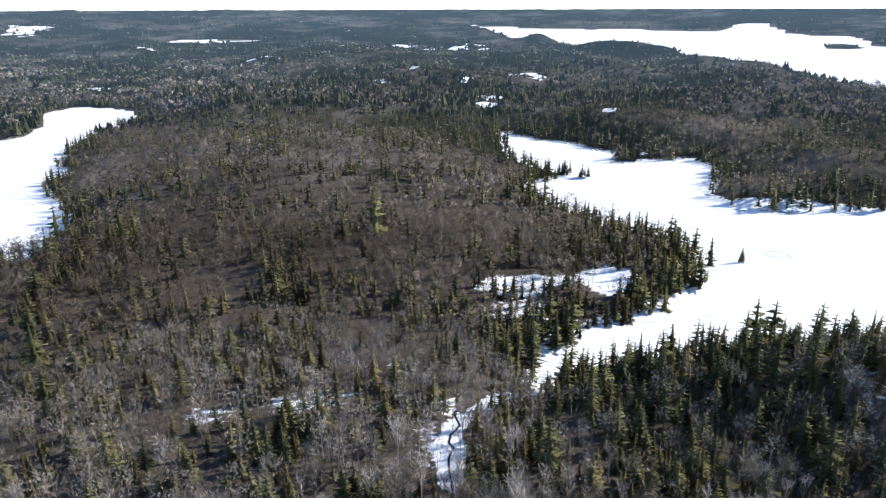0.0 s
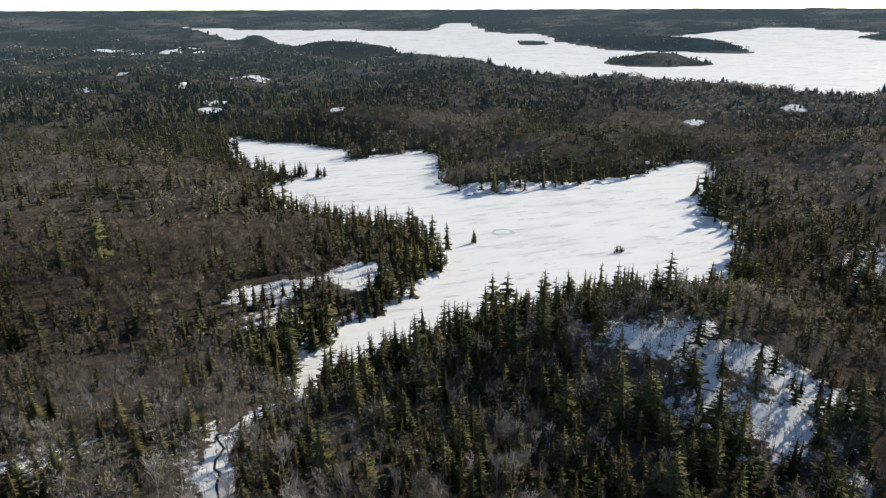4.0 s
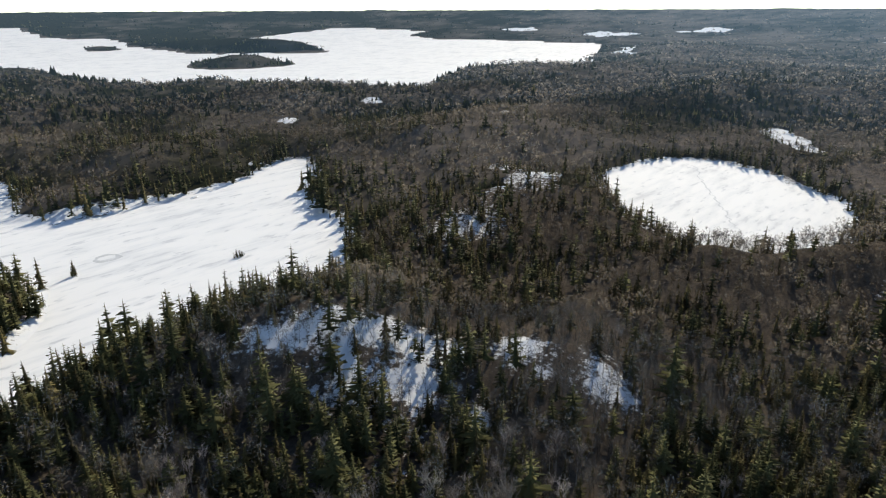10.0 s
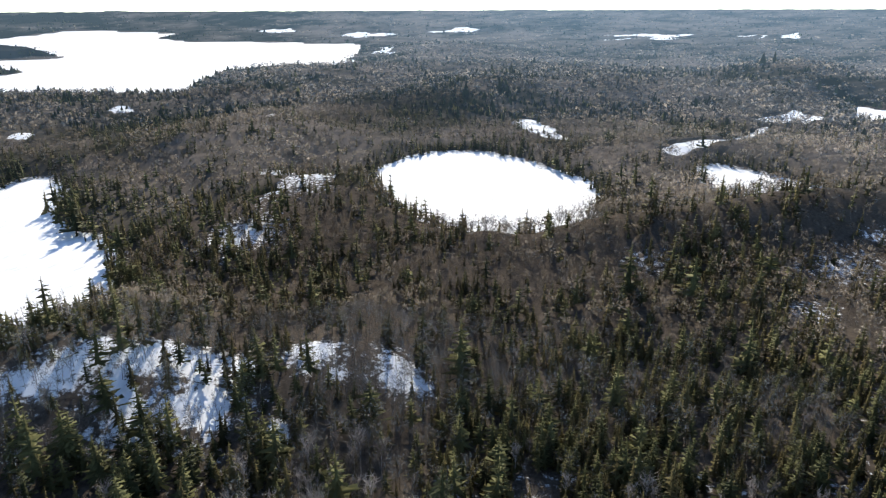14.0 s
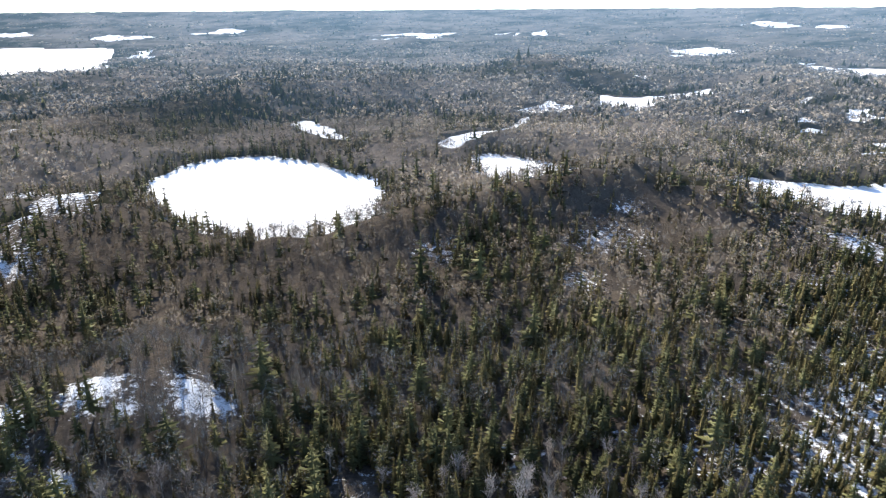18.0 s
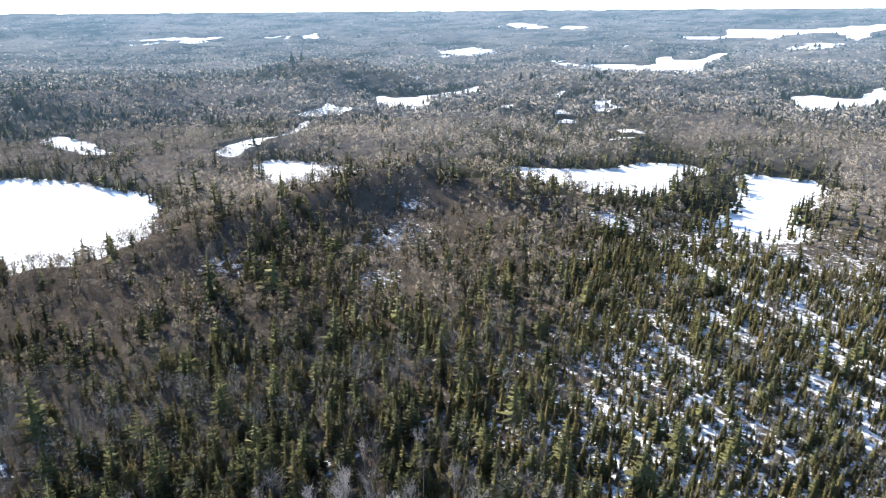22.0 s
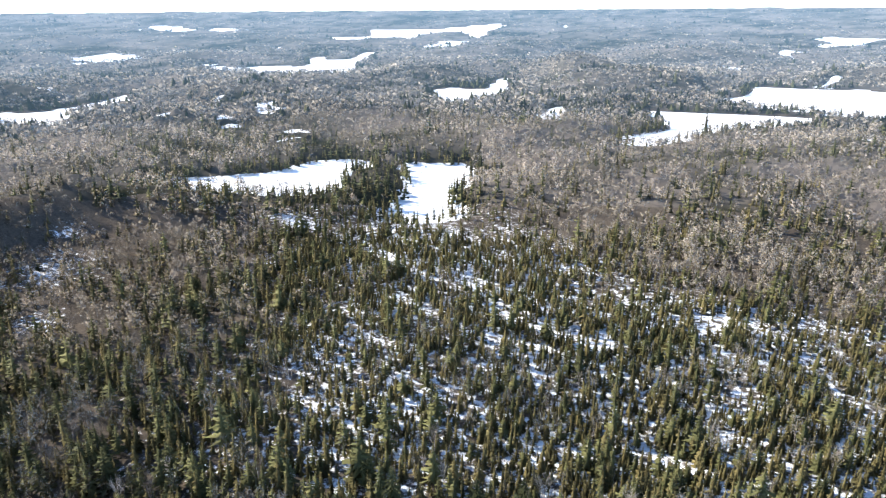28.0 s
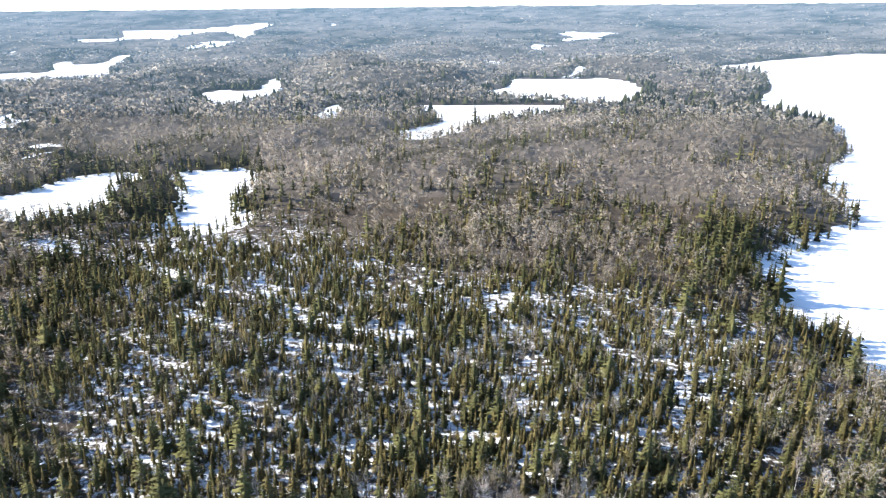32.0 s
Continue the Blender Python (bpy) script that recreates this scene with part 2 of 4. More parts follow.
def signed_distance(x, y, loop, reach=420):
    """Metres outside (+) or inside (-) a loop; only near it."""
    out = np.full(len(x), 1e4)
    lo, hi = loop.min(0) - reach, loop.max(0) + reach
    sel = np.nonzero((x > lo[0]) & (x < hi[0]) & (y > lo[1]) & (y < hi[1]))[0]
    if not len(sel):
        return out
    px, py = x[sel], y[sel]
    best = np.full(len(sel), 1e12)
    inside = np.zeros(len(sel), bool)
    for (ax, ay), (bx, by) in zip(loop, np.roll(loop, -1, 0)):
        dx, dy = bx - ax, by - ay
        t = np.clip(((px - ax) * dx + (py - ay) * dy) / (dx * dx + dy * dy + 1e-9), 0, 1)
        best = np.minimum(best, (px - ax - t * dx) ** 2 + (py - ay - t * dy) ** 2)
        cross = (ay > py) != (by > py)
        inside ^= cross & (px < dx * (py - ay) / (dy if dy else 1e-9) + ax)
    out[sel] = np.where(inside, -1, 1) * np.sqrt(best)
    return out


def shore_distance(x, y):
    sd = np.full(len(x), 1e4)
    for loop in LOOPS.values():
        sd = np.minimum(sd, signed_distance(x, y, loop))
    for loop in ISLE_LOOPS.values():
        sd = np.maximum(sd, -signed_distance(x, y, loop))
    return sd


# hills: x, y, height, radius along, radius across, turn in degrees
HILLS = [
    (227, 228, 28, 64, 48, 15), (269, 140, 14, 56, 39, -40), (147, 476, 9, 56, 31, 60),
    (546, 301, 22, 140, 84, 20), (784, 462, 19, 196, 126, 0), (420, 728, 16, 154, 70, 10), (602, 1120, 22, 364, 210, 30),
    (-112, 672, 22, 238, 224, 0), (896, 1512, 16, 154, 154, 0), (1092, 1232, 12, 280, 98, -45), (-350, 1120, 19, 280, 224, 0),
]
HILLS += [
    (896, -784, 14, 308, 168, 0), (1400, -1064, 13, 224, 168, 0), (175, 269, 22, 84, 39, -10), (570, -115, 25, 120, 36, -58), (606, -92, 14, 110, 46, -58), (566, -225, 20, 66, 46, 40), (505, 20, 12, 70, 40, -70), (620, -250, 9, 60, 60, 0),
    (1180, 420, 24, 260, 120, -50), (1420, 250, 26, 300, 130, -60), (1290, -820, 22, 330, 120, -35), (1150, -1650, 30, 320, 150, -40),
    (520, -1900, 22, 240, 120, 10), (1750, -200, 9, 260, 120, -70), (1900, 500, 24, 340, 150, -60),
]
# islets in the ice: x, y, radius, height
ISLETS = [
    (152.6, 739.2, 10.4, 1.2), (109.2, 729.4, 20.8, 1.4), (133.0, 750.4, 11.7, 1.0), (308.0, 413.0, 5.2, 0.7),
    (215.6, 474.6, 3.9, 0.6),
]
# clearings with open snow: x, y, radius along, radius across, turn in degrees
CLEARINGS = [
    (194, 193, 17, 4.5, 48), (214, 169, 13, 5, 42), (215, 137, 8, 3, 35), (104, 411, 20, 16, 15), (46, 402, 30, 10, 10),
    (73, 408, 14, 6, 20), (0, 224, 3, 12, 0), (2, 262, 4, 6, 0),
]
CLEARINGS += [
    (3740, 110, 90, 270, 2), (3696, -590, 195, 54, -9), (2706, -984, 228, 102, -20), (1700, -497, 101, 24, -16),
    (2142, -491, 136, 25, -13), (3793, -1794, 157, 126, -25), (3488, 1461, 110, 122, 23), (2760, 1076, 340, 65, 21),
    (2232, 1035, 192, 55, 25), (3837, 1085, 155, 135, 16), (3560, 200, 70, 150, 2), (3682, -412, 141, 63, -6),
    (899, -2680, 213, 39, -71), (929, -3342, 247, 125, -74), (2745, -1003, 233, 119, -20), (3851, -1765, 146, 121, -25),
    (2253, -2344, 200, 106, -46), (687, -967, 74, 27, -55),
]
CLEARINGS += [
    (-2079, 3592, 264, 96, 120), (2017, -1096, 154, 49, -29), (1270, -206, 84, 29, -9), 
    (3450, 2017, 132, 101, 30), (3552, 15, 145, 82, 0), (3380, 1440, 70, 90, 23),
    (1093, -671, 70, 35, -32),
]
CLEARINGS += [
    (2434, -3388, 70, 50, -54), (3594, -2006, 60, 90, -29), (719, -1013, 49, 25, -55), (858, -1796, 82, 22, -64), (876, -2083, 93, 40, -67),
    (926, -3360, 117, 130, -75), (1211, -544, 34, 40, -24), (1080, -575, 46, 15, -28), (1251, -658, 34, 16, -28), (881, -585, 20, 24, -34),
    (1749, -520, 44, 24, -17), (2639, -1686, 100, 18, -33), (1697, -2468, 60, 14, -55), (472, -912, 20, 40, -63), (363, -1006, 18, 22, -70),
    (243, -1035, 22, 22, -77), (528, -1800, 55, 22, -74), (300, 624, 40, 8, -8), (352, 612, 22, 6, 0),
]
# hillsides where snow shows between the trunks: x, y, radius along, radius across, turn in degrees
THINS = [(-60, 262, 26, 11, 15), (-98, 250, 22, 9, 20), (-28, 300, 16, 8, 10), (557, 303, 70, 50, 20), (426, 283, 50, 40, 0), (609, 361, 50, 40, 0), (266, 142, 26, 20, -50), (272, 108, 22, 30, -50), (215, 210, 62, 24, -45),
         (205, 180, 40, 22, -45), (464, -299, 24, 14, 0), (-5, 230, 9, 22, 0), (452, 3, 26, 30, 0), (545, -160, 18, 14, -58), (485, -130, 46, 36, -58), (410, -95, 24, 24, 0),
         (1490, 258, 90, 120, 0), (1085, 226, 60, 110, 0), (1483, -956, 90, 110, 0), (43, 371, 26, 24, 0)]
# the knoll's open crest, and other all but treeless slopes: x, y, radius along, radius across, turn in degrees
BARE = [(190, 238, 17, 8, -45), (216, 222, 22, 9, -40), (234, 197, 22, 9, -55), (241, 172, 16, 9, -70), (262, 148, 14, 8, -60), (251, 129, 18, 6, -62), (263, 104, 13, 4, -70), (268, 86, 10, 3, -75)]
# bare rock knobs that rise to the treetops: x, y, radius
KNOBS = [
    (-567, 2195, 36), (-501, 2170, 21), (-111, 1487, 28), (-172, 1509, 18), (83, 3016, 70), (-56, 2970, 34),
    (-202, 3075, 51), (-71, 1662, 35), (207, 1693, 24), (55, 1536, 28), (74, 1249, 21), (0, 938, 7),
    (445, 1849, 11), (-1121, 2764, 34), (-1081, 2069, 22), (253, 1058, 26), (85, 1344, 32), (220, 1772, 34), (627, 959, 6), (727, 815, 15),
    (958, 855, 13), (946, 848, 11), (729, 822, 13), (493, 626, 10), (850, 508, 11), 
    (466, 113, 7), (624, -190, 7), (988, -525, 13), (825, -542, 14), (1112, -501, 17),
]
KNOBS += [
    (990, -531, 15), (808, -542, 14), (1107, -510, 14), (225, -944, 8), (676, 532, 8),
    (1019, 165, 10),
]
# valley meadows and the marsh: x0, y0, x1, y1, half width
STRIPS = [
    (905, -15, 1010, -95, 10), (1010, -95, 1090, -135, 10), (1090, -135, 1160, -155, 8),
    (1230, -170, 1310, -320, 30), (893, -17, 1018, -119, 17), (980, 140, 1120, 210, 20),
    (1990, -1040, 2080, -1130, 34), (1960, -1130, 2030, -1170, 40), (3, 210, 4, 246, 4), (4, 246, 48, 302, 3),
]


# hills of the wooded islands: x, y, height, radius along, radius across, turn in degrees
ISLE_HILLS = [(1985, 2420, 38, 420, 130, 110), (1560, 1975, 22, 150, 90, 20), (1770, 3120, 18, 90, 60, 0),
              (424, 3290, 34, 90, 80, 80), (600, 2860, 26, 110, 90, 60), (707, 2770, 34, 120, 110, 60), (787, 2620, 26, 120, 100, 70),
              (815, 2270, 20, 140, 100, 60), (890, 2080, 18, 120, 90, 60), (1010, 1400, 12, 90, 70, 45), (200, 3700, 26, 120, 100, 60), (1360, 3780, 20, 130, 50, 0)]


def blobs(x, y, rows, power=1.0):
    out = np.zeros(len(x))
    for bx, by, ra, rb, turn in rows:
        c, s = math.cos(radians(turn)), math.sin(radians(turn))
        u, v = (x - bx) * c + (y - by) * s, -(x - bx) * s + (y - by) * c
        out = np.maximum(out, np.exp(-((u / ra) ** 2 + (v / rb) ** 2) * power))
    return out


def bare_slopes(x, y):
    """Open snow slopes, broken by brush and single stems."""
    return blobs(x, y, BARE) * np.clip(0.78 + 0.7 * vnoise(x, y, 7, 61), 0, 1)


def strips(x, y):
    out = np.zeros(len(x))
    for ax, ay, bx, by, w in STRIPS:
        dx, dy = bx - ax, by - ay
        t = np.clip(((x - ax) * dx + (y - ay) * dy) / (dx * dx + dy * dy), 0, 1)
        out = np.maximum(out, np.exp(-((x - ax - t * dx) ** 2 + (y - ay - t * dy) ** 2) / w ** 2))
    return out


def land(x, y, sd=None):
    """Height of the ground in metres."""
    r = np.hypot(x, y)
    if sd is None:
        sd = shore_distance(x, y)
    lift = upland(r)
    h = 7 + 7 * vnoise(x, y, 320, 1) + 3.5 * vnoise(x, y, 95, 2) + 0.9 * vnoise(x, y, 25, 4)
    h = h + 11 * vnoise(x, y, 210, 9) * np.clip((r - 600) / 400, 0, 1)
    far = np.clip((r - 900) / 700, 0, 1) * (1 - 0.8 * np.clip((r - 2600) / 1900, 0, 1))
    h = h + far * (17 * vnoise(x, y, 850, 6) + 30 * vnoise(x, y, 400, 7) - 6) - 17 * np.clip((r - 2600) / 1900, 0, 1)
    knob = np.zeros(len(x))
    for kx, ky, kr in KNOBS:
        knob = np.maximum(knob, (7 + 0.2 * kr) * np.exp(-((x - kx) ** 2 + (y - ky) ** 2) / (1.8 * kr + 6) ** 2))
    h = h + knob
    for hx, hy, ht, ra, rb, turn in HILLS:
        c, s = math.cos(radians(turn)), math.sin(radians(turn))
        u, v = (x - hx) * c + (y - hy) * s, -(x - hx) * s + (y - hy) * c
        h = h + ht * np.exp(-((u / ra) ** 2 + (v / rb) ** 2))
    h = np.maximum(h, 1.5 - 17 * np.clip((r - 3000) / 1500, 0, 1))
    # the land lies low on the near side of each lake
    far = np.nonzero((r > 650) & (h > 2))[0]
    for m in (1.04, 1.08, 1.12, 1.16, 1.21, 1.27, 1.34):
        near_lake = np.full(len(far), 1e4)
        for loop in LOOPS.values():
            near_lake = np.minimum(near_lake, signed_distance(x[far] * m, y[far] * m, loop, 150))
        cap = max(2.0, EYE * (1 - 1 / m) - 14)
        k = np.clip((150 - near_lake) / 150, 0, 1) * np.clip((r[far] - 640) / 100, 0, 1)
        h[far] -= k * k * (3 - 2 * k) * np.maximum(h[far] - cap, 0)
    k = np.clip(sd / (42 + 0.14 * np.maximum(r - 900, 0)), 0, 1)
    h = h * (k * k * (3 - 2 * k)) + np.clip(sd * 0.16, 0, 1.4)
    for hx, hy, ht, ra, rb, turn in ISLE_HILLS:
        c, s = math.cos(radians(turn)), math.sin(radians(turn))
        u, v = (x - hx) * c + (y - hy) * s, -(x - hx) * s + (y - hy) * c
        h = h + ht * np.exp(-((u / ra) ** 2 + (v / rb) ** 2)) * np.clip(sd / 50, 0, 1)
    h = np.where(sd < 0, np.maximum(sd * 0.3, -1.6), h)
    for ix, iy, rad, ht in ISLETS:
        h = np.maximum(h, ht * 1.6 * np.exp(-((x - ix) ** 2 + (y - iy) ** 2) / rad ** 2) - 0.45)
    return h + lift


def zone_of(x, y):
    """The thin spruce bog north of the long lake."""
    out = np.zeros(len(x))
    for bx, by, rad in ((196, -256, 150), (90, -300, 130), (300, -330, 120)):
        out = np.maximum(out, np.exp(-(((x - bx) / rad) ** 2 + ((y - by) / rad) ** 2) ** 2))
    return out


def brown_floor(x, y):
    """Extra brown floor beyond 230 m, rising from azimuth -112 to -92, less on thinned slopes and clearings."""
    az = np.degrees(np.arctan2(-x, y))
    az = np.where(az > 90, az - 360, az)
    return np.clip((az + 112) / 20, 0, 1) * np.clip((np.hypot(x, y) - 230) / 60, 0, 1) * (1 - blobs(x, y, THINS)) * (1 - np.clip(1.6 * openness(x, y), 0, 1))


def openness(x, y):
    """0 in closed woods to 1 in open snow."""
    r = np.hypot(x, y)
    k = np.clip((r - 700) / 800, 0, 1)
    q = np.clip((r - 2000) / 800, 0, 1)
    u = x + k * 26 * vnoise(x, y, 45, 20) + q * 70 * vnoise(x, y, 120, 21)
    v = y + k * 26 * vnoise(x, y, 45, 22) + q * 70 * vnoise(x, y, 120, 23)
    o = np.maximum(blobs(u, v, CLEARINGS), strips(x, y))
    o = np.maximum(o, np.clip(np.where(r > 900, 0.7 + 0.75 * vnoise(x, y, 26, 28), 0.62 + 0.75 * vnoise(x, y, 13, 27)), 0.1, 0.95) * blobs(x + 6 * vnoise(x, y, 8, 24), y + 6 * vnoise(x, y, 8, 25), [(a, b, c * (1.4 if a * a + b * b < 8e5 else 2.1), c * (0.8 if a * a + b * b < 8e5 else 1.7), math.degrees(math.atan2(a, -b))) for a, b, c in KNOBS]))
    ragged = 0.3 * vnoise(x, y, 9, 8) + 0.5 * k * vnoise(x, y, 34, 26)
    return np.clip(o * 1.6 + ragged - 0.25, 0, 1) * (o > 0.05)


# stands where one sort of tree rules: x, y, radius, share of conifers
STANDS = [
    (200, -500, 110, 0.6), (330, -520, 90, 0.55), (100, -600, 90, 0.4),
    (480, -40, 70, 0.5), (520, -190, 60, 0.5),
    (1500, -100, 420, 0.18), (2300, -300, 600, 0.25), (1400, 500, 380, 0.3), (-200, 1100, 260, 0.35),
    (-210, 420, 238, 0.28), (28, 588, 168, 0.35), (154, 462, 63, 0.9), (84, 350, 56, 0.75),
    (210, 210, 63, 0.75), (84, 168, 84, 0.45), (322, 168, 84, 0.35), (420, 140, 84, 0.4),
    (560, -56, 168, 0.18), (210, -56, 126, 0.8), (182, -252, 154, 0.9), (364, -322, 112, 0.75),
    (84, -840, 224, 0.24), (280, -672, 168, 0.42), (0, -588, 70, 0.4), (462, 462, 98, 0.7),
    (672, 420, 168, 0.4), (-350, 784, 210, 0.3), (490, 868, 210, 0.5), (840, 980, 350, 0.45),
    (0, 1260, 280, 0.75), (602, -420, 56, 0.95), (840, -784, 350, 0.3), (1050, 210, 280, 0.25),
    (521, -437, 42, 1.0), (290, -440, 90, 0.55), (150, -430, 110, 0.5), (400, -220, 80, 0.5),
]


# browner hardwood stands, and woods darkened to imitate backlight and ridge shade: x, y, radius
DARKENED_WOODS = [(470, -110, 100), (430, -20, 90), (290, 85, 110), (240, 20, 120), (380, 150, 120), (-260, 560, 280), (-150, 950, 420), (330, 30, 110), (420, 700, 260), (800, 900, 420), (300, 1500, 700), (520, 220, 180), (1000, 300, 260)]


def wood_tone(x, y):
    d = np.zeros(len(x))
    for wx, wy, rad in DARKENED_WOODS:
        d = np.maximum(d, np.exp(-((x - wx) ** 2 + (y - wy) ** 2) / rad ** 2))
    # the lowered tone is part browner wood, part painted shade
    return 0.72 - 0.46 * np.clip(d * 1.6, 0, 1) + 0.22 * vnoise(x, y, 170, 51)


def conifer_share(x, y, sd):
    r = np.hypot(x, y)
    az = np.degrees(np.arctan2(-x, y))
    az = np.where(az > 90, az - 360, az)
    s = np.where(az > -60, 0.55, 0.22)
    w = np.full(len(x), 0.25)
    acc = s * w
    for sx, sy, rad, val in STANDS:
        k = np.exp(-((x - sx) ** 2 + (y - sy) ** 2) / rad ** 2) * 2
        acc = acc + k * val
        w = w + k
    s = acc / w
    s = s + 0.34 * vnoise(x, y, 42, 11) + 0.26 * vnoise(x, y, 17, 52) + 0.4 * vnoise(x, y, 130, 12) * (r > 400) + 0.2 * vnoise(x, y, 330, 13) * (r > 900)
    edge = np.clip(1 - sd / 36, 0, 1)
    s = s + 0.2 * zone_of(x, y) + np.where(az > -62, 0.42, 0.1) * np.clip((r - 2200) / 800, 0, 1) + 0.24 * np.clip((az + 50) / 15, 0, 1) * np.clip((r - 1000) / 400, 0, 1)
    return np.clip(s + edge * 0.6, 0.04, 0.97)


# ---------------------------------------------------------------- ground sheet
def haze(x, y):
    """Strength of the painted haze: grows with distance, halved at azimuths above -50."""
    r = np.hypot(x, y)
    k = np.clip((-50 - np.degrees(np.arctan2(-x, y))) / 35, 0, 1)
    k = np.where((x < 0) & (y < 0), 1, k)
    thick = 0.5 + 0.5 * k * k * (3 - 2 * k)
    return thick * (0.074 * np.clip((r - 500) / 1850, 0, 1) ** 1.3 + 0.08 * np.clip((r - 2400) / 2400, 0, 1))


def ring_grid():
    az = np.concatenate([np.arange(-196, 40, 0.55), np.arange(40, 164, 4.0)])
    rad = [0.0, 30.0]
    while rad[-1] < 4850:
        rad.append(rad[-1] * 1.022 + 0.7)
    return np.radians(az), np.array(rad)


def build_ground():
    az, rad = ring_grid()
    na, nr = len(az), len(rad)
    a, r = np.meshgrid(az, rad)
    x, y = (-np.sin(a) * r).ravel(), (np.cos(a) * r).ravel()
    sd = shore_distance(x, y)
    z = land(x, y, sd)
    con = conifer_share(x, y, sd)
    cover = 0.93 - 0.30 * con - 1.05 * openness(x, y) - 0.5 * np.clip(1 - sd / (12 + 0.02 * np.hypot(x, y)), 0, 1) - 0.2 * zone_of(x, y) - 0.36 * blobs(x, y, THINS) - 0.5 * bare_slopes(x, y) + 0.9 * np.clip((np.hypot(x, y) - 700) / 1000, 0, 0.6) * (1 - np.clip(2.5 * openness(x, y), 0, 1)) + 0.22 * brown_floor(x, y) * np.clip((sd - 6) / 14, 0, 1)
    i, j = np.meshgrid(np.arange(na), np.arange(nr - 1))
    q = np.stack([j * na + i, j * na + (i + 1) % na, (j + 1) * na + (i + 1) % na, (j + 1) * na + i], -1).reshape(-1, 4)
    me = bpy.data.meshes.new("ground")
    me.from_pydata(np.stack([x, y, z], 1), [], q[:, ::-1])
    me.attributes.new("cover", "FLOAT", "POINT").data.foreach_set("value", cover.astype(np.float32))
    me.attributes.new("haze_glow", "FLOAT", "POINT").data.foreach_set("value", haze(x, y).astype(np.float32))
    me.materials.append(M_GROUND)
    me.shade_smooth()
    ob = new("ground", me)
    return tagged(ob, "rolling snow-covered forest floor with brown leaf litter", "ground", kind="structure")


build_ground()

from mathutils.geometry import delaunay_2d_cdt


def grow(loop, d):
    t = np.roll(loop, -1, 0) - np.roll(loop, 1, 0)
    n = np.stack([t[:, 1], -t[:, 0]], 1) / (np.hypot(t[:, 0], t[:, 1])[:, None] + 1e-9)
    area = np.sum(loop[:, 0] * np.roll(loop[:, 1], -1) - np.roll(loop[:, 0], -1) * loop[:, 1])
    return loop + n * d * (1 if area > 0 else -1)


def build_lake(key, label):
    loop = grow(LOOPS[key], 3.0)
    lo, hi = loop.min(0), loop.max(0)
    step = max(12.0, (hi - lo).max() / 45)
    gx, gy = np.meshgrid(np.arange(lo[0], hi[0], step), np.arange(lo[1], hi[1], step))
    gx, gy = gx.ravel(), gy.ravel()
    gsel = signed_distance(gx, gy, loop) < -step * 0.4
    pts = [Vector(p) for p in loop] + [Vector(p) for p in zip(gx[gsel], gy[gsel])]
    n = len(loop)
    v, _, f, *_ = delaunay_2d_cdt(pts, [(i, (i + 1) % n) for i in range(n)], [], 1, 1e-4)
    v = np.array([(p.x, p.y) for p in v])
    z = upland(np.hypot(v[:, 0], v[:, 1])) + 0.02
    me = bpy.data.meshes.new("frozen_lake")
    me.from_pydata(np.column_stack([v, z]), [], [tuple(t) for t in f])
    me.materials.append(M_LAKE)
    me.shade_smooth()
    return tagged(new("frozen_lake", me), label, "lake", kind="structure")


for _key in LOOPS:
    build_lake(_key, "frozen lake under smooth white wind-packed snow")


# ---------------------------------------------------------------- trees
def blades(base, tip, width, g):
    """Branches as flat one-triangle sprays, every other one widest at its outer end."""
    d = tip - base
    side = np.cross(d, [0, 0, 1.0])
    side /= np.linalg.norm(side, axis=1)[:, None] + 1e-9
    nrm = np.cross(side, d)
    nrm /= np.linalg.norm(nrm, axis=1)[:, None] + 1e-9
    roll = (g.random((len(d), 1)) - 0.5) * 1.9
    side = (side * np.cos(roll) + nrm * np.sin(roll)) * width[:, None]
    flip = (np.arange(len(d)) % 2 == 1)[:, None]
    wide, thin = np.where(flip, base + d * 0.85, base + d * 0.12), np.where(flip, base, tip)
    side = np.where(flip, side * 0.7, side)
    v = np.stack([wide - side, wide + side, thin], 1).reshape(-1, 3)
    return v, np.arange(len(v)).reshape(-1, 3)


def slivers(base, tip, width, g):
    """Thin single triangles, wide at the base."""
    d = tip - base
    side = np.cross(d, g.normal(size=d.shape))
    side /= np.linalg.norm(side, axis=1)[:, None] + 1e-9
    v = np.stack([base - side * width[:, None], base + side * width[:, None], tip], 1).reshape(-1, 3)
    return v, np.arange(len(v)).reshape(-1, 3)


def join(*parts):
    vs, fs, n = [], [], 0
    for v, f in parts:
        vs.append(v)
        fs.append(f + n)
        n += len(v)
    return np.concatenate(vs), np.concatenate(fs)


def stem(top, r0, sides=3, lean=(0, 0), z0=-0.05):
    a = np.arange(sides) * 2 * np.pi / sides
    ring = np.stack([np.cos(a), np.sin(a), 0 * a], 1)
    lo, hi = ring * r0 + [0, 0, z0], ring * r0 * 0.3 + [lean[0], lean[1], top]
    k = np.arange(sides)
    f = np.concatenate([np.stack([k, (k + 1) % sides, sides + k], 1), np.stack([(k + 1) % sides, sides + (k + 1) % sides, sides + k], 1)])
    return np.concatenate([lo, hi]), f


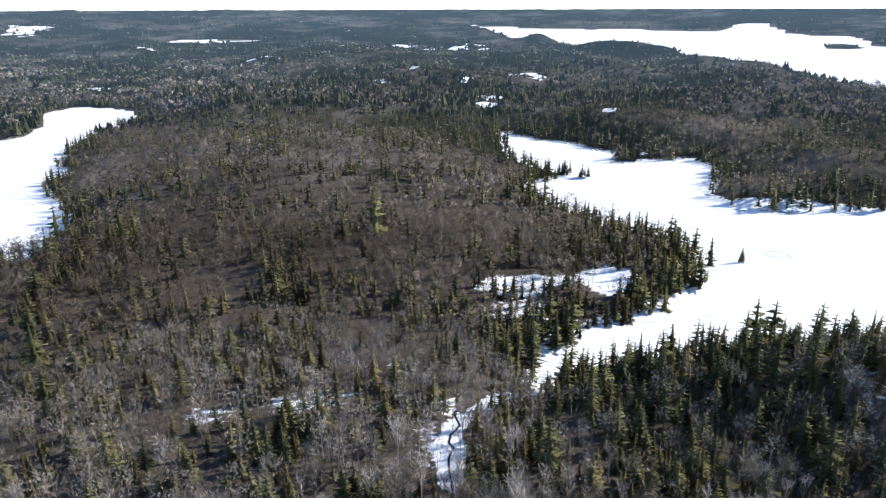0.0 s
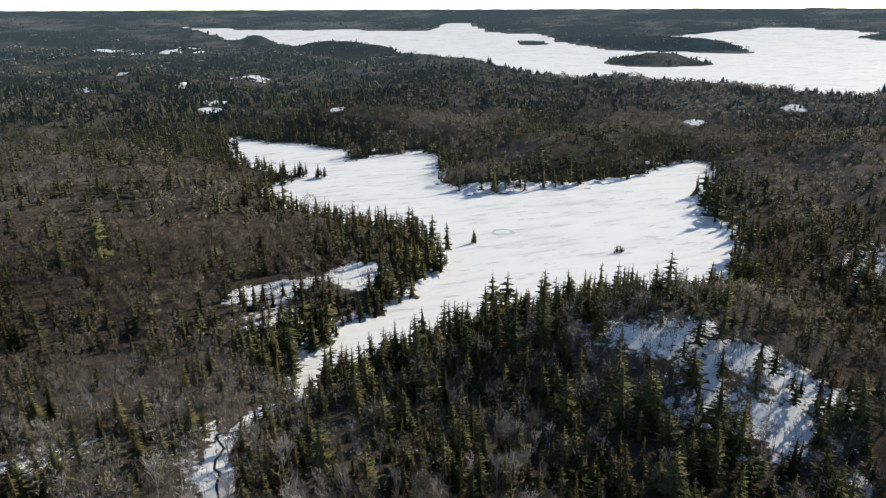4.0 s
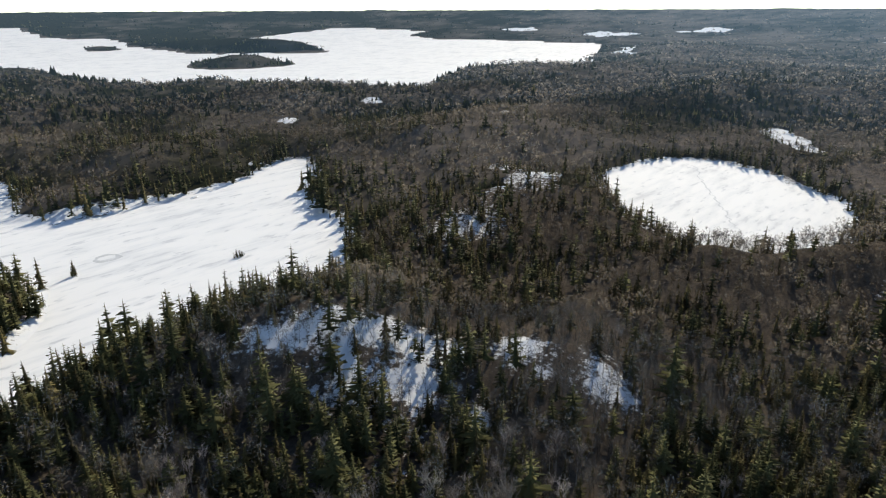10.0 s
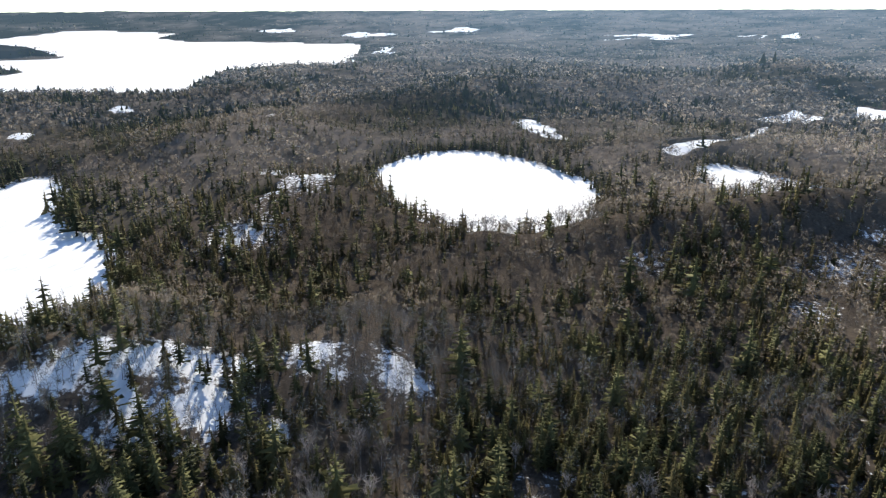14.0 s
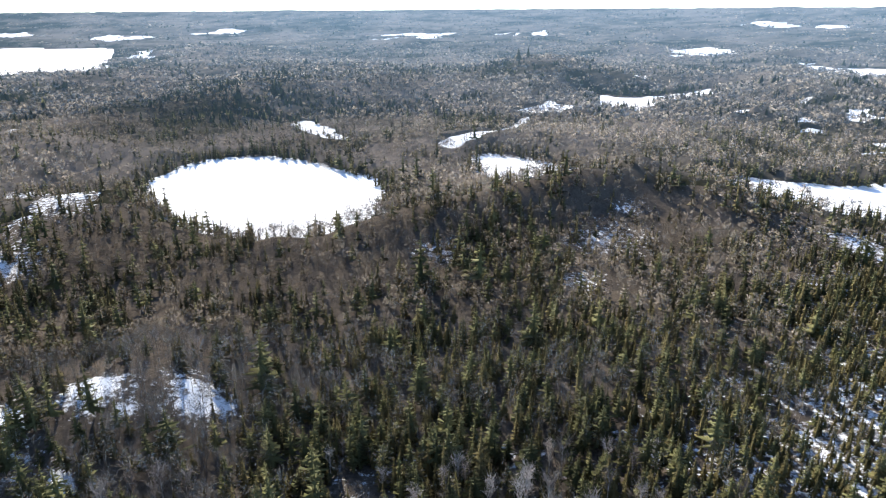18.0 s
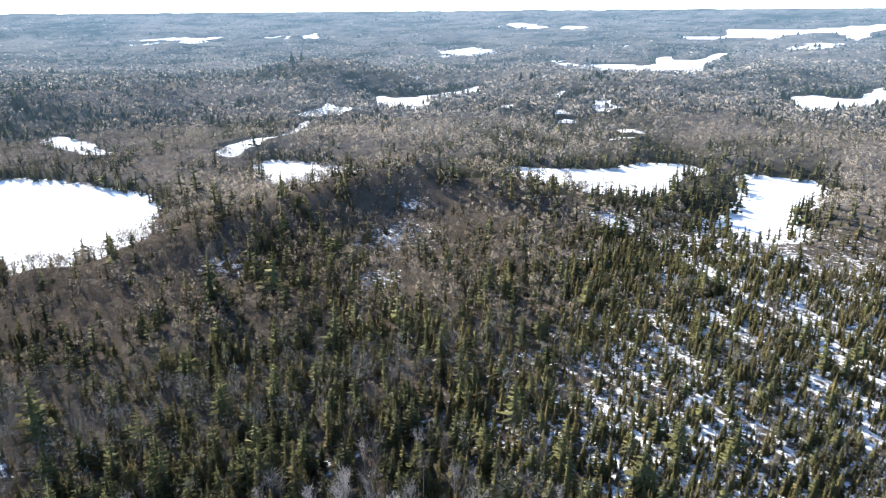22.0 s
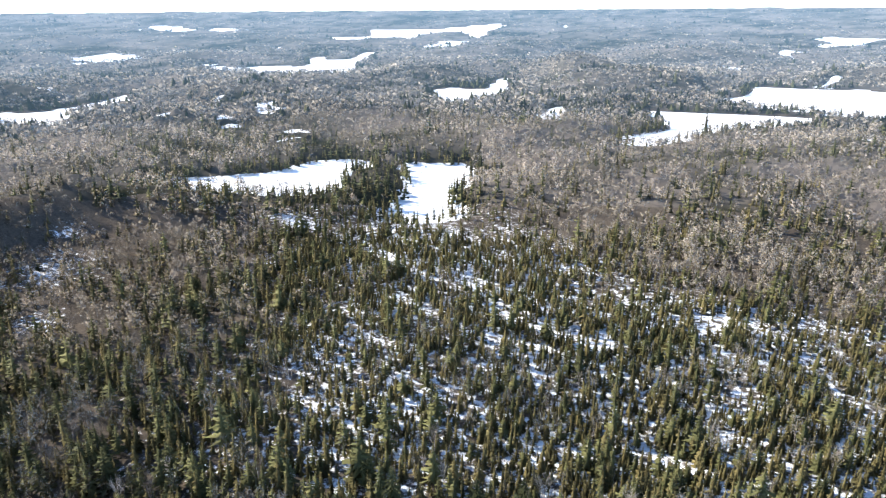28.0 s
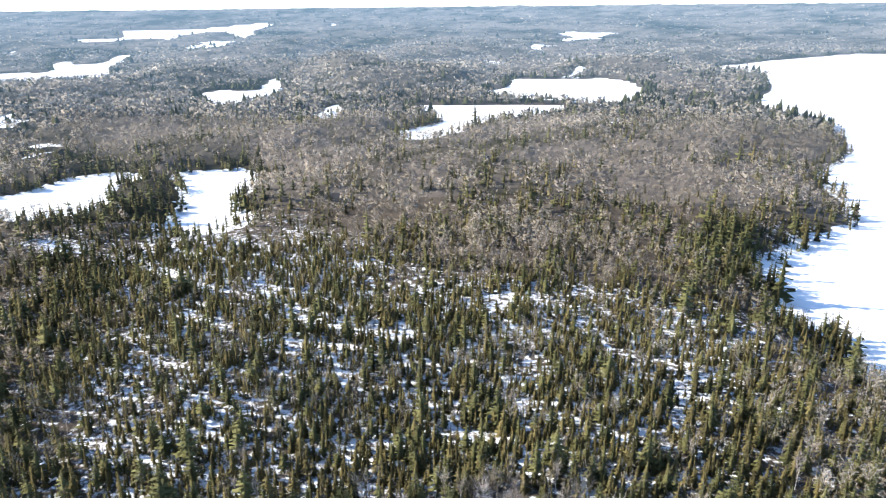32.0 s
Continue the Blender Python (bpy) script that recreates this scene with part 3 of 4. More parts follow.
def whorls(g, count, per, slim, low, rise, width, power, spread):
    """Unit-high crown of branches in whorls round a thin core."""
    parts = []
    for i in range(count):
        h = low + (0.965 - low) * (i + 0.5 * g.random()) / count
        rad = slim * ((1 - h) / (1 - low)) ** power * (1 - spread + 2 * spread * g.random()) + 0.012
        m = per if h < 0.8 else max(3, per - 2)
        a = g.random() * 6 + np.arange(m) * 2 * np.pi / m + g.normal(size=m) * 0.25
        rr = rad * (0.7 + 0.5 * g.random(m))
        o = np.stack([np.cos(a), np.sin(a)], 1)
        hh = h + 0.018 * g.normal(size=m)
        base = np.column_stack([o * 0.004, hh])
        tip = np.column_stack([o * rr[:, None], hh + rise * rr])
        parts.append(blades(base, tip, rr * width, g))
    return parts


def core(r0, low):
    a = np.arange(3) * 2.094
    v = np.vstack([np.column_stack([np.cos(a) * r0, np.sin(a) * r0, 0 * a + low]), [[0, 0, 1.0]]])
    return v, np.array([[0, 1, 3], [1, 2, 3], [2, 0, 3]])


def spruce_crown(g, count, per, slim=0.15, low=0.05, width=0.28):
    """Narrow spire with drooping branches."""
    slim = slim * (0.8 + 0.5 * g.random())
    return join(core(slim * 0.42, low), *whorls(g, count, per, slim, low, -0.35, width, 0.9, 0.2))


def pine_crown(g, count, per, slim=0.21, low=0.14, width=0.15):
    """Broad ragged cone in open layers of level branches."""
    slim = slim * (0.8 + 0.45 * g.random())
    return join(core(slim * 0.28, low), *whorls(g, count, per, slim, low, -0.02, width, 0.8, 0.3))


def puff(g, n, size, wide=0.25, tall=0.31, centre=0.66, stems=3, slim=0.24):
    """Unit-high bare tree as seen from some way off: a stem, a few limbs and a rounded, airy head of short twig sprays."""
    d = g.normal(size=(n, 3)) + [0, 0, 0.35]
    d /= np.linalg.norm(d, axis=1)[:, None]
    c = d * (0.35 + 0.6 * np.sqrt(g.random((n, 1)))) * [wide, wide, tall] + [0, 0, centre]
    way = d * [1, 1, 0.7] + [0, 0, 0.45] + 0.55 * g.normal(size=(n, 3))
    way /= np.linalg.norm(way, axis=1)[:, None]
    ln = size * (0.7 + 0.6 * g.random((n, 1)))
    half = n // 2
    a, b = c - way * ln * 0.5, c + way * ln * 0.5
    w = size * slim * (0.7 + 0.6 * g.random(n))
    parts = [slivers(a[:half], b[:half], w[:half], g), slivers(b[half:], a[half:], w[half:], g)]
    if stems:
        sb = np.column_stack([np.zeros((stems, 2)), 0.2 + 0.2 * g.random(stems)])
        sb[0, 2] = -0.05
        se = np.column_stack([g.normal(size=(stems, 2)) * wide * 0.45, 0.62 + 0.2 * g.random(stems)])
        parts.append(slivers(sb, se, np.full(stems, 0.013), g))
    return join(*parts)


def bare_crown(g, n, spread=0.22, fine=0.006):
    """Unit-high vase of limbs and twigs."""
    m = max(4, n // 8)
    lh = 0.3 + 0.5 * g.random(m)
    la = np.arange(m) * 2.4 + g.random(m)
    lr = spread * (0.5 + 0.6 * g.random(m))
    lb = np.column_stack([0 * la, 0 * la, lh])
    lt = np.column_stack([np.cos(la) * lr, np.sin(la) * lr, np.minimum(lh + 0.22 + 0.25 * g.random(m), 0.97)])
    limbs = slivers(lb, lt, np.full(m, fine * 1.6), g)
    k = n - m
    i = g.integers(0, m, k)
    s = (0.3 + 0.7 * g.random(k))[:, None]
    tb = lb[i] * (1 - s) + lt[i] * s
    d = g.normal(size=(k, 3)) * [1, 1, 0.6] + [0, 0, 0.9] + (lt[i] - lb[i]) * 2
    d /= np.linalg.norm(d, axis=1)[:, None]
    tt = tb + d * (0.08 + 0.14 * g.random((k, 1)))
    tw = slivers(tb, tt, np.full(k, fine), g)
    return join(limbs, tw)


def clump_cone(g, count=2):
    v, f = [], []
    for c in range(count):
        o = g.normal(size=2) * 0.16
        a = g.random() * 6 + np.arange(4) * np.pi / 2
        h = 0.75 + 0.25 * g.random()
        ring = np.column_stack([np.cos(a) * 0.17 + o[0], np.sin(a) * 0.17 + o[1], 0.06 + 0.1 * g.random(4)])
        v.append(np.vstack([ring, [[o[0], o[1], h]]]))
        f.append(np.array([[0, 1, 4], [1, 2, 4], [2, 3, 4], [3, 0, 4]]) + 5 * c)
    return np.concatenate(v), np.concatenate(f)


def clump_bare(g, n=8):
    return puff(g, n + n // 2, 0.32, 0.36, 0.34, 0.6, 0, 0.3)


def crown_normals(v, f, shape):
    """Outward normals of a crown taken as one rounded mass, and faces turned outwards."""
    if shape == "round":
        n = v - [0, 0, 0.52]
    else:
        n = np.column_stack([v[:, :2], 0 * v[:, 0]])
        n = n / (np.linalg.norm(n, axis=1)[:, None] + 1e-6) + [0, 0, 0.14]
    n = n / (np.linalg.norm(n, axis=1)[:, None] + 1e-6)
    fn = np.cross(v[f[:, 1]] - v[f[:, 0]], v[f[:, 2]] - v[f[:, 0]])
    inward = (fn * n[f].mean(1)).sum(1) < 0
    f = np.where(inward[:, None], f[:, ::-1], f)
    return n, f


def set_normals(me, n):
    me.attributes.new("custom_normal", "FLOAT_VECTOR", "POINT").data.foreach_set("vector", n.astype(np.float32).ravel())


def stand(name, variants, x, y, z, height, tint, mat, label, category, wide=1.0, haze_glow=None, shape=""):
    """Many trees of one kind as one mesh."""
    g = np.random.default_rng(len(x) + 5)
    which = g.integers(0, len(variants), len(x))
    V, F, T, A, N, n = [], [], [], [], [], 0
    for w, (v, f) in enumerate(variants):
        s = np.nonzero(which == w)[0]
        if not len(s):
            continue
        if shape:
            nv, f = crown_normals(v, f, shape)
        a = g.random(len(s)) * 6.283
        hh = height[s]
        ww = hh * wide * (0.85 + 0.3 * g.random(len(s)))
        c, sn = np.cos(a) * ww, np.sin(a) * ww
        lx, ly = g.normal(size=(2, len(s))) * 0.03 * hh
        px = v[None, :, 0] * c[:, None] - v[None, :, 1] * sn[:, None] + x[s][:, None] + v[None, :, 2] * lx[:, None]
        py = v[None, :, 0] * sn[:, None] + v[None, :, 1] * c[:, None] + y[s][:, None] + v[None, :, 2] * ly[:, None]
        pz = v[None, :, 2] * hh[:, None] + z[s][:, None]
        V.append(np.stack([px, py, pz], -1).reshape(-1, 3))
        F.append((f[None] + (np.arange(len(s)) * len(v))[:, None, None]).reshape(-1, 3) + n)
        if shape:
            ca, sa = np.cos(a)[:, None], np.sin(a)[:, None]
            N.append(np.stack([nv[None, :, 0] * ca - nv[None, :, 1] * sa, nv[None, :, 0] * sa + nv[None, :, 1] * ca, nv[None, :, 2] + 0 * ca], -1).reshape(-1, 3))
        T.append(np.repeat(tint[s], len(v)))
        if haze_glow is not None:
            A.append(np.repeat(haze_glow[s], len(v)))
        n += len(V[-1])
    V, F, T = np.concatenate(V), np.concatenate(F), np.concatenate(T)
    me = bpy.data.meshes.new(name)
    me.vertices.add(len(V))
    me.vertices.foreach_set("co", V.astype(np.float32).ravel())
    me.loops.add(F.size)
    me.loops.foreach_set("vertex_index", F.astype(np.int32).ravel())
    me.polygons.add(len(F))
    me.polygons.foreach_set("loop_start", np.arange(0, F.size, 3, dtype=np.int32))
    me.update(calc_edges=True)
    if N:
        set_normals(me, np.concatenate(N))
    me.attributes.new("tint", "FLOAT", "POINT").data.foreach_set("value", T.astype(np.float32))
    if A:
        me.attributes.new("haze_glow", "FLOAT", "POINT").data.foreach_set("value", np.concatenate(A).astype(np.float32))
    me.materials.append(mat)
    return tagged(new(name, me), label, category, kind="stuff")


def scatter(r0, r1, area, seed):
    """Jittered tree places in the wooded ring between two distances."""
    g = np.random.default_rng(seed)
    n = int(2.005 * (r1 * r1 - r0 * r0) / area)
    r = np.sqrt(g.random(n) * (r1 * r1 - r0 * r0) + r0 * r0)
    a = np.radians(38 - 230 * g.random(n))
    return -np.sin(a) * r, np.cos(a) * r


# groves of old tall trees: x, y, radius along, radius across, turn in degrees
GROVES = [(168, 172, 50, 34, 40), (235, 150, 30, 26, 0), (214, 214, 26, 20, 0), (190, 296, 110, 22, 5), (150, 412, 24, 20, 20), (178, 440, 30, 30, 0), (521, -437, 48, 40, 0), (300, 560, 60, 30, 0),
          (330, 620, 160, 26, 5), (500, 480, 60, 40, 0), (60, 300, 40, 24, 0), (100, 730, 60, 30, 0), (30, -480, 30, 70, 0)]


def plant(r0, r1, area, seed):
    x, y = scatter(r0, r1, area, seed)
    sd = shore_distance(x, y)
    keep = sd > 2.0
    x, y, sd = x[keep], y[keep], sd[keep]
    g = np.random.default_rng(seed + 1)
    o = openness(x, y)
    zone = zone_of(x, y)
    thin = np.clip((vnoise(x * 0.966 + y * 0.259, (y * 0.966 - x * 0.259) * 3.6, 24, 14) + 0.55 * vnoise(x, y, 7, 15) - 0.24) * 2.0, 0, 0.88) * zone
    thin = np.maximum(thin, np.clip(vnoise(x, y, 40, 16) * 0.8 - 0.3, 0, 0.5))
    tall = blobs(x, y, GROVES)
    thin = np.maximum(np.maximum(np.maximum(thin, 0.45 * tall), 0.5 * blobs(x, y, THINS)), 0.8 * bare_slopes(x, y))
    keep = g.random(len(x)) > np.maximum(o * 0.88, thin)
    x, y, sd, tall = x[keep], y[keep], sd[keep], tall[keep]
    con = g.random(len(x)) < np.clip(conifer_share(x, y, sd) + 0.3 * tall - 0.4 * blobs(x, y, THINS) * (np.hypot(x, y) < 345), 0, 0.97)
    z = land(x, y, sd) - 0.05
    pick = g.random(len(x))
    pick = np.where(con, np.clip(pick + 0.45 * tall, 0, 1), pick)
    hgt = 11.6 + 1.9 * vnoise(x, y, 90, 17) + 2.4 * g.normal(size=len(x)) - 1.2 * con
    hgt = np.clip(hgt * (1 + 0.2 * np.clip(1 - sd / 25, 0, 1) * con), 4.2, 20)
    hgt = hgt * (1 - 0.34 * zone_of(x, y)) * np.exp(np.where(con, 0.22, 0.1) * g.normal(size=len(x))) * np.where(con & (g.random(len(x)) < 0.05), 1.25, 1)
    hgt = hgt * (1 + 0.24 * tall * (0.6 + 0.8 * g.random(len(x))) * np.where(con, 1, 0.4))
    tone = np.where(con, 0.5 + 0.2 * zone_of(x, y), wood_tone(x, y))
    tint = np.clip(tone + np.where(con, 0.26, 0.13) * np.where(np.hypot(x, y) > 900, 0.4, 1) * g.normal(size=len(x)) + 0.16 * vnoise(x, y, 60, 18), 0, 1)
    return x, y, z, con, pick, hgt, tint


def variants(fn, n=6, seed=0):
    return [fn(np.random.default_rng(seed + i)) for i in range(n)]


def sow(tag, data, spruce, pine, bare, birch, spruce_h=1.0, bare_h=1.0, wide=1.0, massed=""):
    x, y, z, con, pick, hgt, tint = data
    sets = [("spruce_stand", con & (pick < 0.62), spruce, M_SPRUCE, spruce_h, "dense dark green spruces standing in snow", wide),
            ("pine_stand", con & (pick >= 0.62), pine, M_PINE, 1.2, "tall ragged green white pines above the woods", wide),
            ("hardwood_stand", ~con & (pick < 0.72), bare, M_TWIG, bare_h, "bare grey-brown leafless hardwood trees in snow", wide),
            ("birch_stand", ~con & (pick >= 0.72), birch, M_BIRCH, bare_h, "bare pale-stemmed leafless birch trees in snow", wide)]
    for name, s, vs, mat, hs, label, w in sets:
        if s.any():
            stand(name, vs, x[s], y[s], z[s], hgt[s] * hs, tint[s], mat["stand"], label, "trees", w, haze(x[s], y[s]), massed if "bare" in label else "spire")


def near_bare(g, spread, trunk):
    """Unit-high bare tree with a stem, limbs and an airy rounded head."""
    return join(stem(0.75, trunk, 3, g.normal(size=2) * 0.03), bare_crown(g, 26, spread, 0.007), puff(g, 40, 0.10, spread, 0.3, 0.68, 0, 0.15))


# trees that stand nearest to the hover point are things of their own
def mesh_of(name, vf, mat):
    me = bpy.data.meshes.new(name)
    bare = mat in (M_TWIG["object"], M_BIRCH["object"])
    n, f = crown_normals(vf[0], vf[1], "spire")
    me.from_pydata(vf[0], [], (vf[1] if bare else f).tolist())
    if not bare:
        set_normals(me, n)
    me.materials.append(mat)
    return me


def taper(top, r0, sides=7, rings=5, bend=0.03, seed=0):
    """A tapered, slightly bent trunk, closed at the top."""
    g = np.random.default_rng(seed)
    a = np.arange(sides) * 2 * np.pi / sides
    v, f = [], []
    dx, dy = g.normal(size=2) * bend
    for i in range(rings):
        k = i / (rings - 1)
        rr = r0 * (1 - 0.8 * k) * (1.35 if i == 0 else 1)
        v += [(math.cos(t) * rr + dx * k * k, math.sin(t) * rr + dy * k * k, -0.06 + (top + 0.06) * k) for t in a]
        if i:
            for q in range(sides):
                f.append((sides * (i - 1) + q, sides * (i - 1) + (q + 1) % sides, sides * i + (q + 1) % sides, sides * i + q))
    f.append(tuple(range(sides * (rings - 1), sides * rings)))
    me = bpy.data.meshes.new("trunk")
    me.from_pydata(v, [], f)
    return me


KINDS = {
    "spruce_tree": ("narrow dark green spruce with drooping branches in snow", "spruce tree", "spruces round the hover point", 0.9, 0.016, M_BARK,
                    lambda g: spruce_crown(g, 26, 12, 0.18, 0.06, 0.17), M_SPRUCE),
    "pine_tree": ("tall white pine with ragged green plumes", "pine tree", "pines round the hover point", 0.95, 0.018, M_BARK,
                  lambda g: pine_crown(g, 22, 14, 0.21, 0.14, 0.13), M_PINE),
    "hardwood_tree": ("bare grey-brown hardwood tree with fine twigs", "bare tree", "hardwoods round the hover point", 0.72, 0.014, M_BARK,
                      lambda g: bare_crown(g, 190, 0.22, 0.0045), M_TWIG),
    "birch_tree": ("leafless birch with a pale white stem", "birch tree", "birches round the hover point", 0.8, 0.012, M_WHITE,
                   lambda g: bare_crown(g, 150, 0.17, 0.0045), M_BIRCH),
}


def prototypes(kind):
    label, category, group, top, r0, bark, crown, mats = KINDS[kind]
    out = []
    for i in range(5):
        t = taper(top, r0, seed=i + 3)
        t.materials.append(bark)
        out.append((t, mesh_of("crown", crown(np.random.default_rng(40 + i)), mats["object"])))
    return out


PROTO = {k: prototypes(k) for k in KINDS}


def tree(kind, x, y, z, height, i, label=""):
    lab, category, group = KINDS[kind][:3]
    trunk, crown = PROTO[kind][i % 5]
    e = new(kind)
    e.matrix_basis = pose(x, y, z, 0, 0, (i * 97) % 360) @ Matrix.Diagonal((height, height, height, 1))
    tagged(e, label or lab, category, group)
    for name, me in (("trunk", trunk), ("crown", crown)):
        new(name, me).parent = e
    return e


def single_out(data, most=300):
    """Takes the trees next to the hover point out of the stands and builds them one by one."""
    x, y, z, con, pick, hgt, tint = data
    r = np.hypot(x, y)
    left = np.ones(len(x), bool)
    sorts = (("spruce_tree", con & (pick < 0.62), 1.0), ("pine_tree", con & (pick >= 0.62), 1.12),
             ("hardwood_tree", ~con & (pick < 0.72), 1.15), ("birch_tree", ~con & (pick >= 0.72), 1.15))
    for kind, s, hs in sorts:
        for n, i in enumerate(np.nonzero(s)[0][np.argsort(r[s])][:most]):
            tree(kind, x[i], y[i], z[i], hgt[i] * hs, n)
            left[i] = False
    return tuple(v[left] for v in data)


near = single_out(plant(165, 340, 16.5, 21))
sow("near", near, variants(lambda g: spruce_crown(g, 12, 7, 0.175, 0.05, 0.27)), variants(lambda g: pine_crown(g, 13, 8, 0.22, 0.16, 0.19)),
    variants(lambda g: near_bare(g, 0.25, 0.011)), variants(lambda g: near_bare(g, 0.19, 0.014)), 1.0, 1.1)
bog = plant(200, 500, 10, 41)
_s = (np.random.default_rng(3).random(len(bog[0])) < zone_of(bog[0], bog[1])) & bog[3]
bog = tuple(v[_s] for v in bog)
stand("spruce_stand", variants(lambda g: spruce_crown(g, 8, 5, 0.20, 0.04, 0.36)), bog[0], bog[1], bog[2], bog[5] * 0.8, bog[6], M_SPRUCE["stand"],
      "small olive green bog spruces crowded in snow", "trees", shape="spire")
mid = plant(340, 520, 20, 26)
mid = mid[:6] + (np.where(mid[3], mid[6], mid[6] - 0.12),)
sow("mid", mid, variants(lambda g: spruce_crown(g, 8, 6, 0.20, 0.05, 0.36)), variants(lambda g: pine_crown(g, 8, 7, 0.23, 0.14, 0.27)),
    variants(lambda g: puff(g, 54, 0.108, slim=0.2)), variants(lambda g: puff(g, 45, 0.108, 0.20, 0.32, slim=0.2)), 1.0, 1.1, 1.0, "round")
mid = plant(520, 1120, 47, 22)
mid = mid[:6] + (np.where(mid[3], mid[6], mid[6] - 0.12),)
sow("mid", mid, variants(lambda g: spruce_crown(g, 7, 4, 0.21, 0.05, 0.42)), variants(lambda g: pine_crown(g, 5, 6, 0.24, 0.14, 0.36)),
    variants(lambda g: puff(g, 25, 0.165, 0.28, 0.31, 0.64, 1)), variants(lambda g: puff(g, 22, 0.165, 0.23, 0.32, 0.64, 1)), 1.0, 1.1, 1.0, "round")


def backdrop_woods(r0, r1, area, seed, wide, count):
    """Wooded hills in the distance, with painted blue haze that grows with distance."""
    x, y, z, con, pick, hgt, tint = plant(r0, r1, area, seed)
    haze_glow = haze(x, y)
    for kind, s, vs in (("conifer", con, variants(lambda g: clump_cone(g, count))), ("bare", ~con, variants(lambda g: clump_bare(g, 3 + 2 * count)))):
        ob = stand("backdrop", vs, x[s], y[s], z[s], hgt[s] * 1.1, tint[s], M_FAR[kind], "wooded hills far off under painted blue haze", "hills", wide, haze_glow[s], "round" if kind == "bare" else "spire")
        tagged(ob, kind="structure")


def canopy():
    """A bumpy sheet added under the crowns of the woods farther off, standing in for their closed mass and filling the
    dark gaps, open at lakes and clearings.
    """
    az, rad = np.radians(np.arange(-195, 39, 0.4)), [600.0]
    while rad[-1] < 4920:
        rad.append(rad[-1] * 1.012)
    rad = np.array(rad)
    na, nr = len(az), len(rad)
    a, r = np.meshgrid(az, rad)
    x, y = (-np.sin(a) * r).ravel(), (np.cos(a) * r).ravel()
    r = r.ravel()
    sd = shore_distance(x, y)
    g = np.random.default_rng(77)
    con = conifer_share(x, y, sd)
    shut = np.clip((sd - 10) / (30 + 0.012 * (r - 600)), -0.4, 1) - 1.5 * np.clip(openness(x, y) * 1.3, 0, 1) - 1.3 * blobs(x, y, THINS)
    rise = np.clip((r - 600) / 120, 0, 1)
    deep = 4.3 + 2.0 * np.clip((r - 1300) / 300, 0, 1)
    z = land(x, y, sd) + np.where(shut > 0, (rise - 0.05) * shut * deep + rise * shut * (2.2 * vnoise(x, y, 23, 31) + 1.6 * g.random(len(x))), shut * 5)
    i, j = np.meshgrid(np.arange(na - 1), np.arange(nr - 1))
    q = np.stack([j * na + i, j * na + i + 1, (j + 1) * na + i + 1, (j + 1) * na + i], -1).reshape(-1, 4)
    me = bpy.data.meshes.new("backdrop")
    me.from_pydata(np.stack([x, y, z], 1), [], q[:, ::-1])
    tint = np.clip(0.05 + 0.7 * (1 - con) + 0.12 * g.random(len(x)) + 0.3 * vnoise(x, y, 60, 32) + 0.35 * vnoise(x, y, 260, 33), 0, 1)
    me.attributes.new("tint", "FLOAT", "POINT").data.foreach_set("value", tint.astype(np.float32))
    me.attributes.new("haze_glow", "FLOAT", "POINT").data.foreach_set("value", haze(x, y).astype(np.float32))
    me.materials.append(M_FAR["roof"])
    tagged(new("backdrop", me), "added sheet standing in for the closed roof of far woods", "hills", kind="structure")


canopy()
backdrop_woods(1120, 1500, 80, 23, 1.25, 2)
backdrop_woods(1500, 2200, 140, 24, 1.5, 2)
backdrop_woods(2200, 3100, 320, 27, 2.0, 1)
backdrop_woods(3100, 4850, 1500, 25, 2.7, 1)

# trees that stand alone on and beside the ice
def zat(x, y):
    return float(land(np.array([x, 0.0]), np.array([y, 0.0]))[0]) - 0.05


LONE = [
    ('pine_tree', 303.4, 412.2, 3.4), ('spruce_tree', 308.3, 412.1, 5.4), ('pine_tree', 312.6, 412.6, 3.0), ('hardwood_tree', 309.6, 414.9, 4.2), ('hardwood_tree', 304.6, 414.2, 3.8), ('pine_tree', 307.6, 410.2, 3.6),
    ('pine_tree', 213.6, 473.2, 6.5), ('spruce_tree', 217.4, 475.4, 7.5),
    ('spruce_tree', 215.6, 474.6, 12.2), ('spruce_tree', 306.6, 413.7, 6.2), ('spruce_tree', 310.1, 411.6, 4.6), ('pine_tree', 305.2, 410.9, 4.1),
    ('spruce_tree', 311.5, 414.4, 3.5), ('pine_tree', 152.6, 739.2, 10.8), ('spruce_tree', 156.8, 742.0, 9.5), ('pine_tree', 147.0, 736.4, 9.5),
    ('spruce_tree', 149.8, 743.4, 8.1), ('pine_tree', 114.8, 726.6, 12.8), ('spruce_tree', 106.4, 732.2, 12.2), ('spruce_tree', 120.4, 733.6, 10.8),
    ('pine_tree', 98.0, 725.2, 12.2), ('spruce_tree', 130.2, 750.4, 14.2), ('spruce_tree', 135.8, 751.8, 10.8),
    ('pine_tree', 104, 730, 17), ('pine_tree', 112, 735, 19), ('pine_tree', 96, 719, 18), ('spruce_tree', 90, 726, 16), ('pine_tree', 118, 724, 15),
    ('pine_tree', 150, 741, 15), ('pine_tree', 156, 737, 13), ('pine_tree', 132, 747, 19), ('spruce_tree', 127, 751, 14), ('pine_tree', 139, 753, 16),
    ('pine_tree', 101, 738, 18), ('spruce_tree', 109, 722, 15), ('pine_tree', 86, 716, 19), ('pine_tree', 92, 708, 17),
]
for n, (kind, x, y, h) in enumerate(LONE):
    tree(kind, x, y, zat(x, y), h, n + 2, "bare brush standing on a snowy islet in the ice" if kind == "hardwood_tree" else "small evergreen standing alone on a snowy islet in the ice")


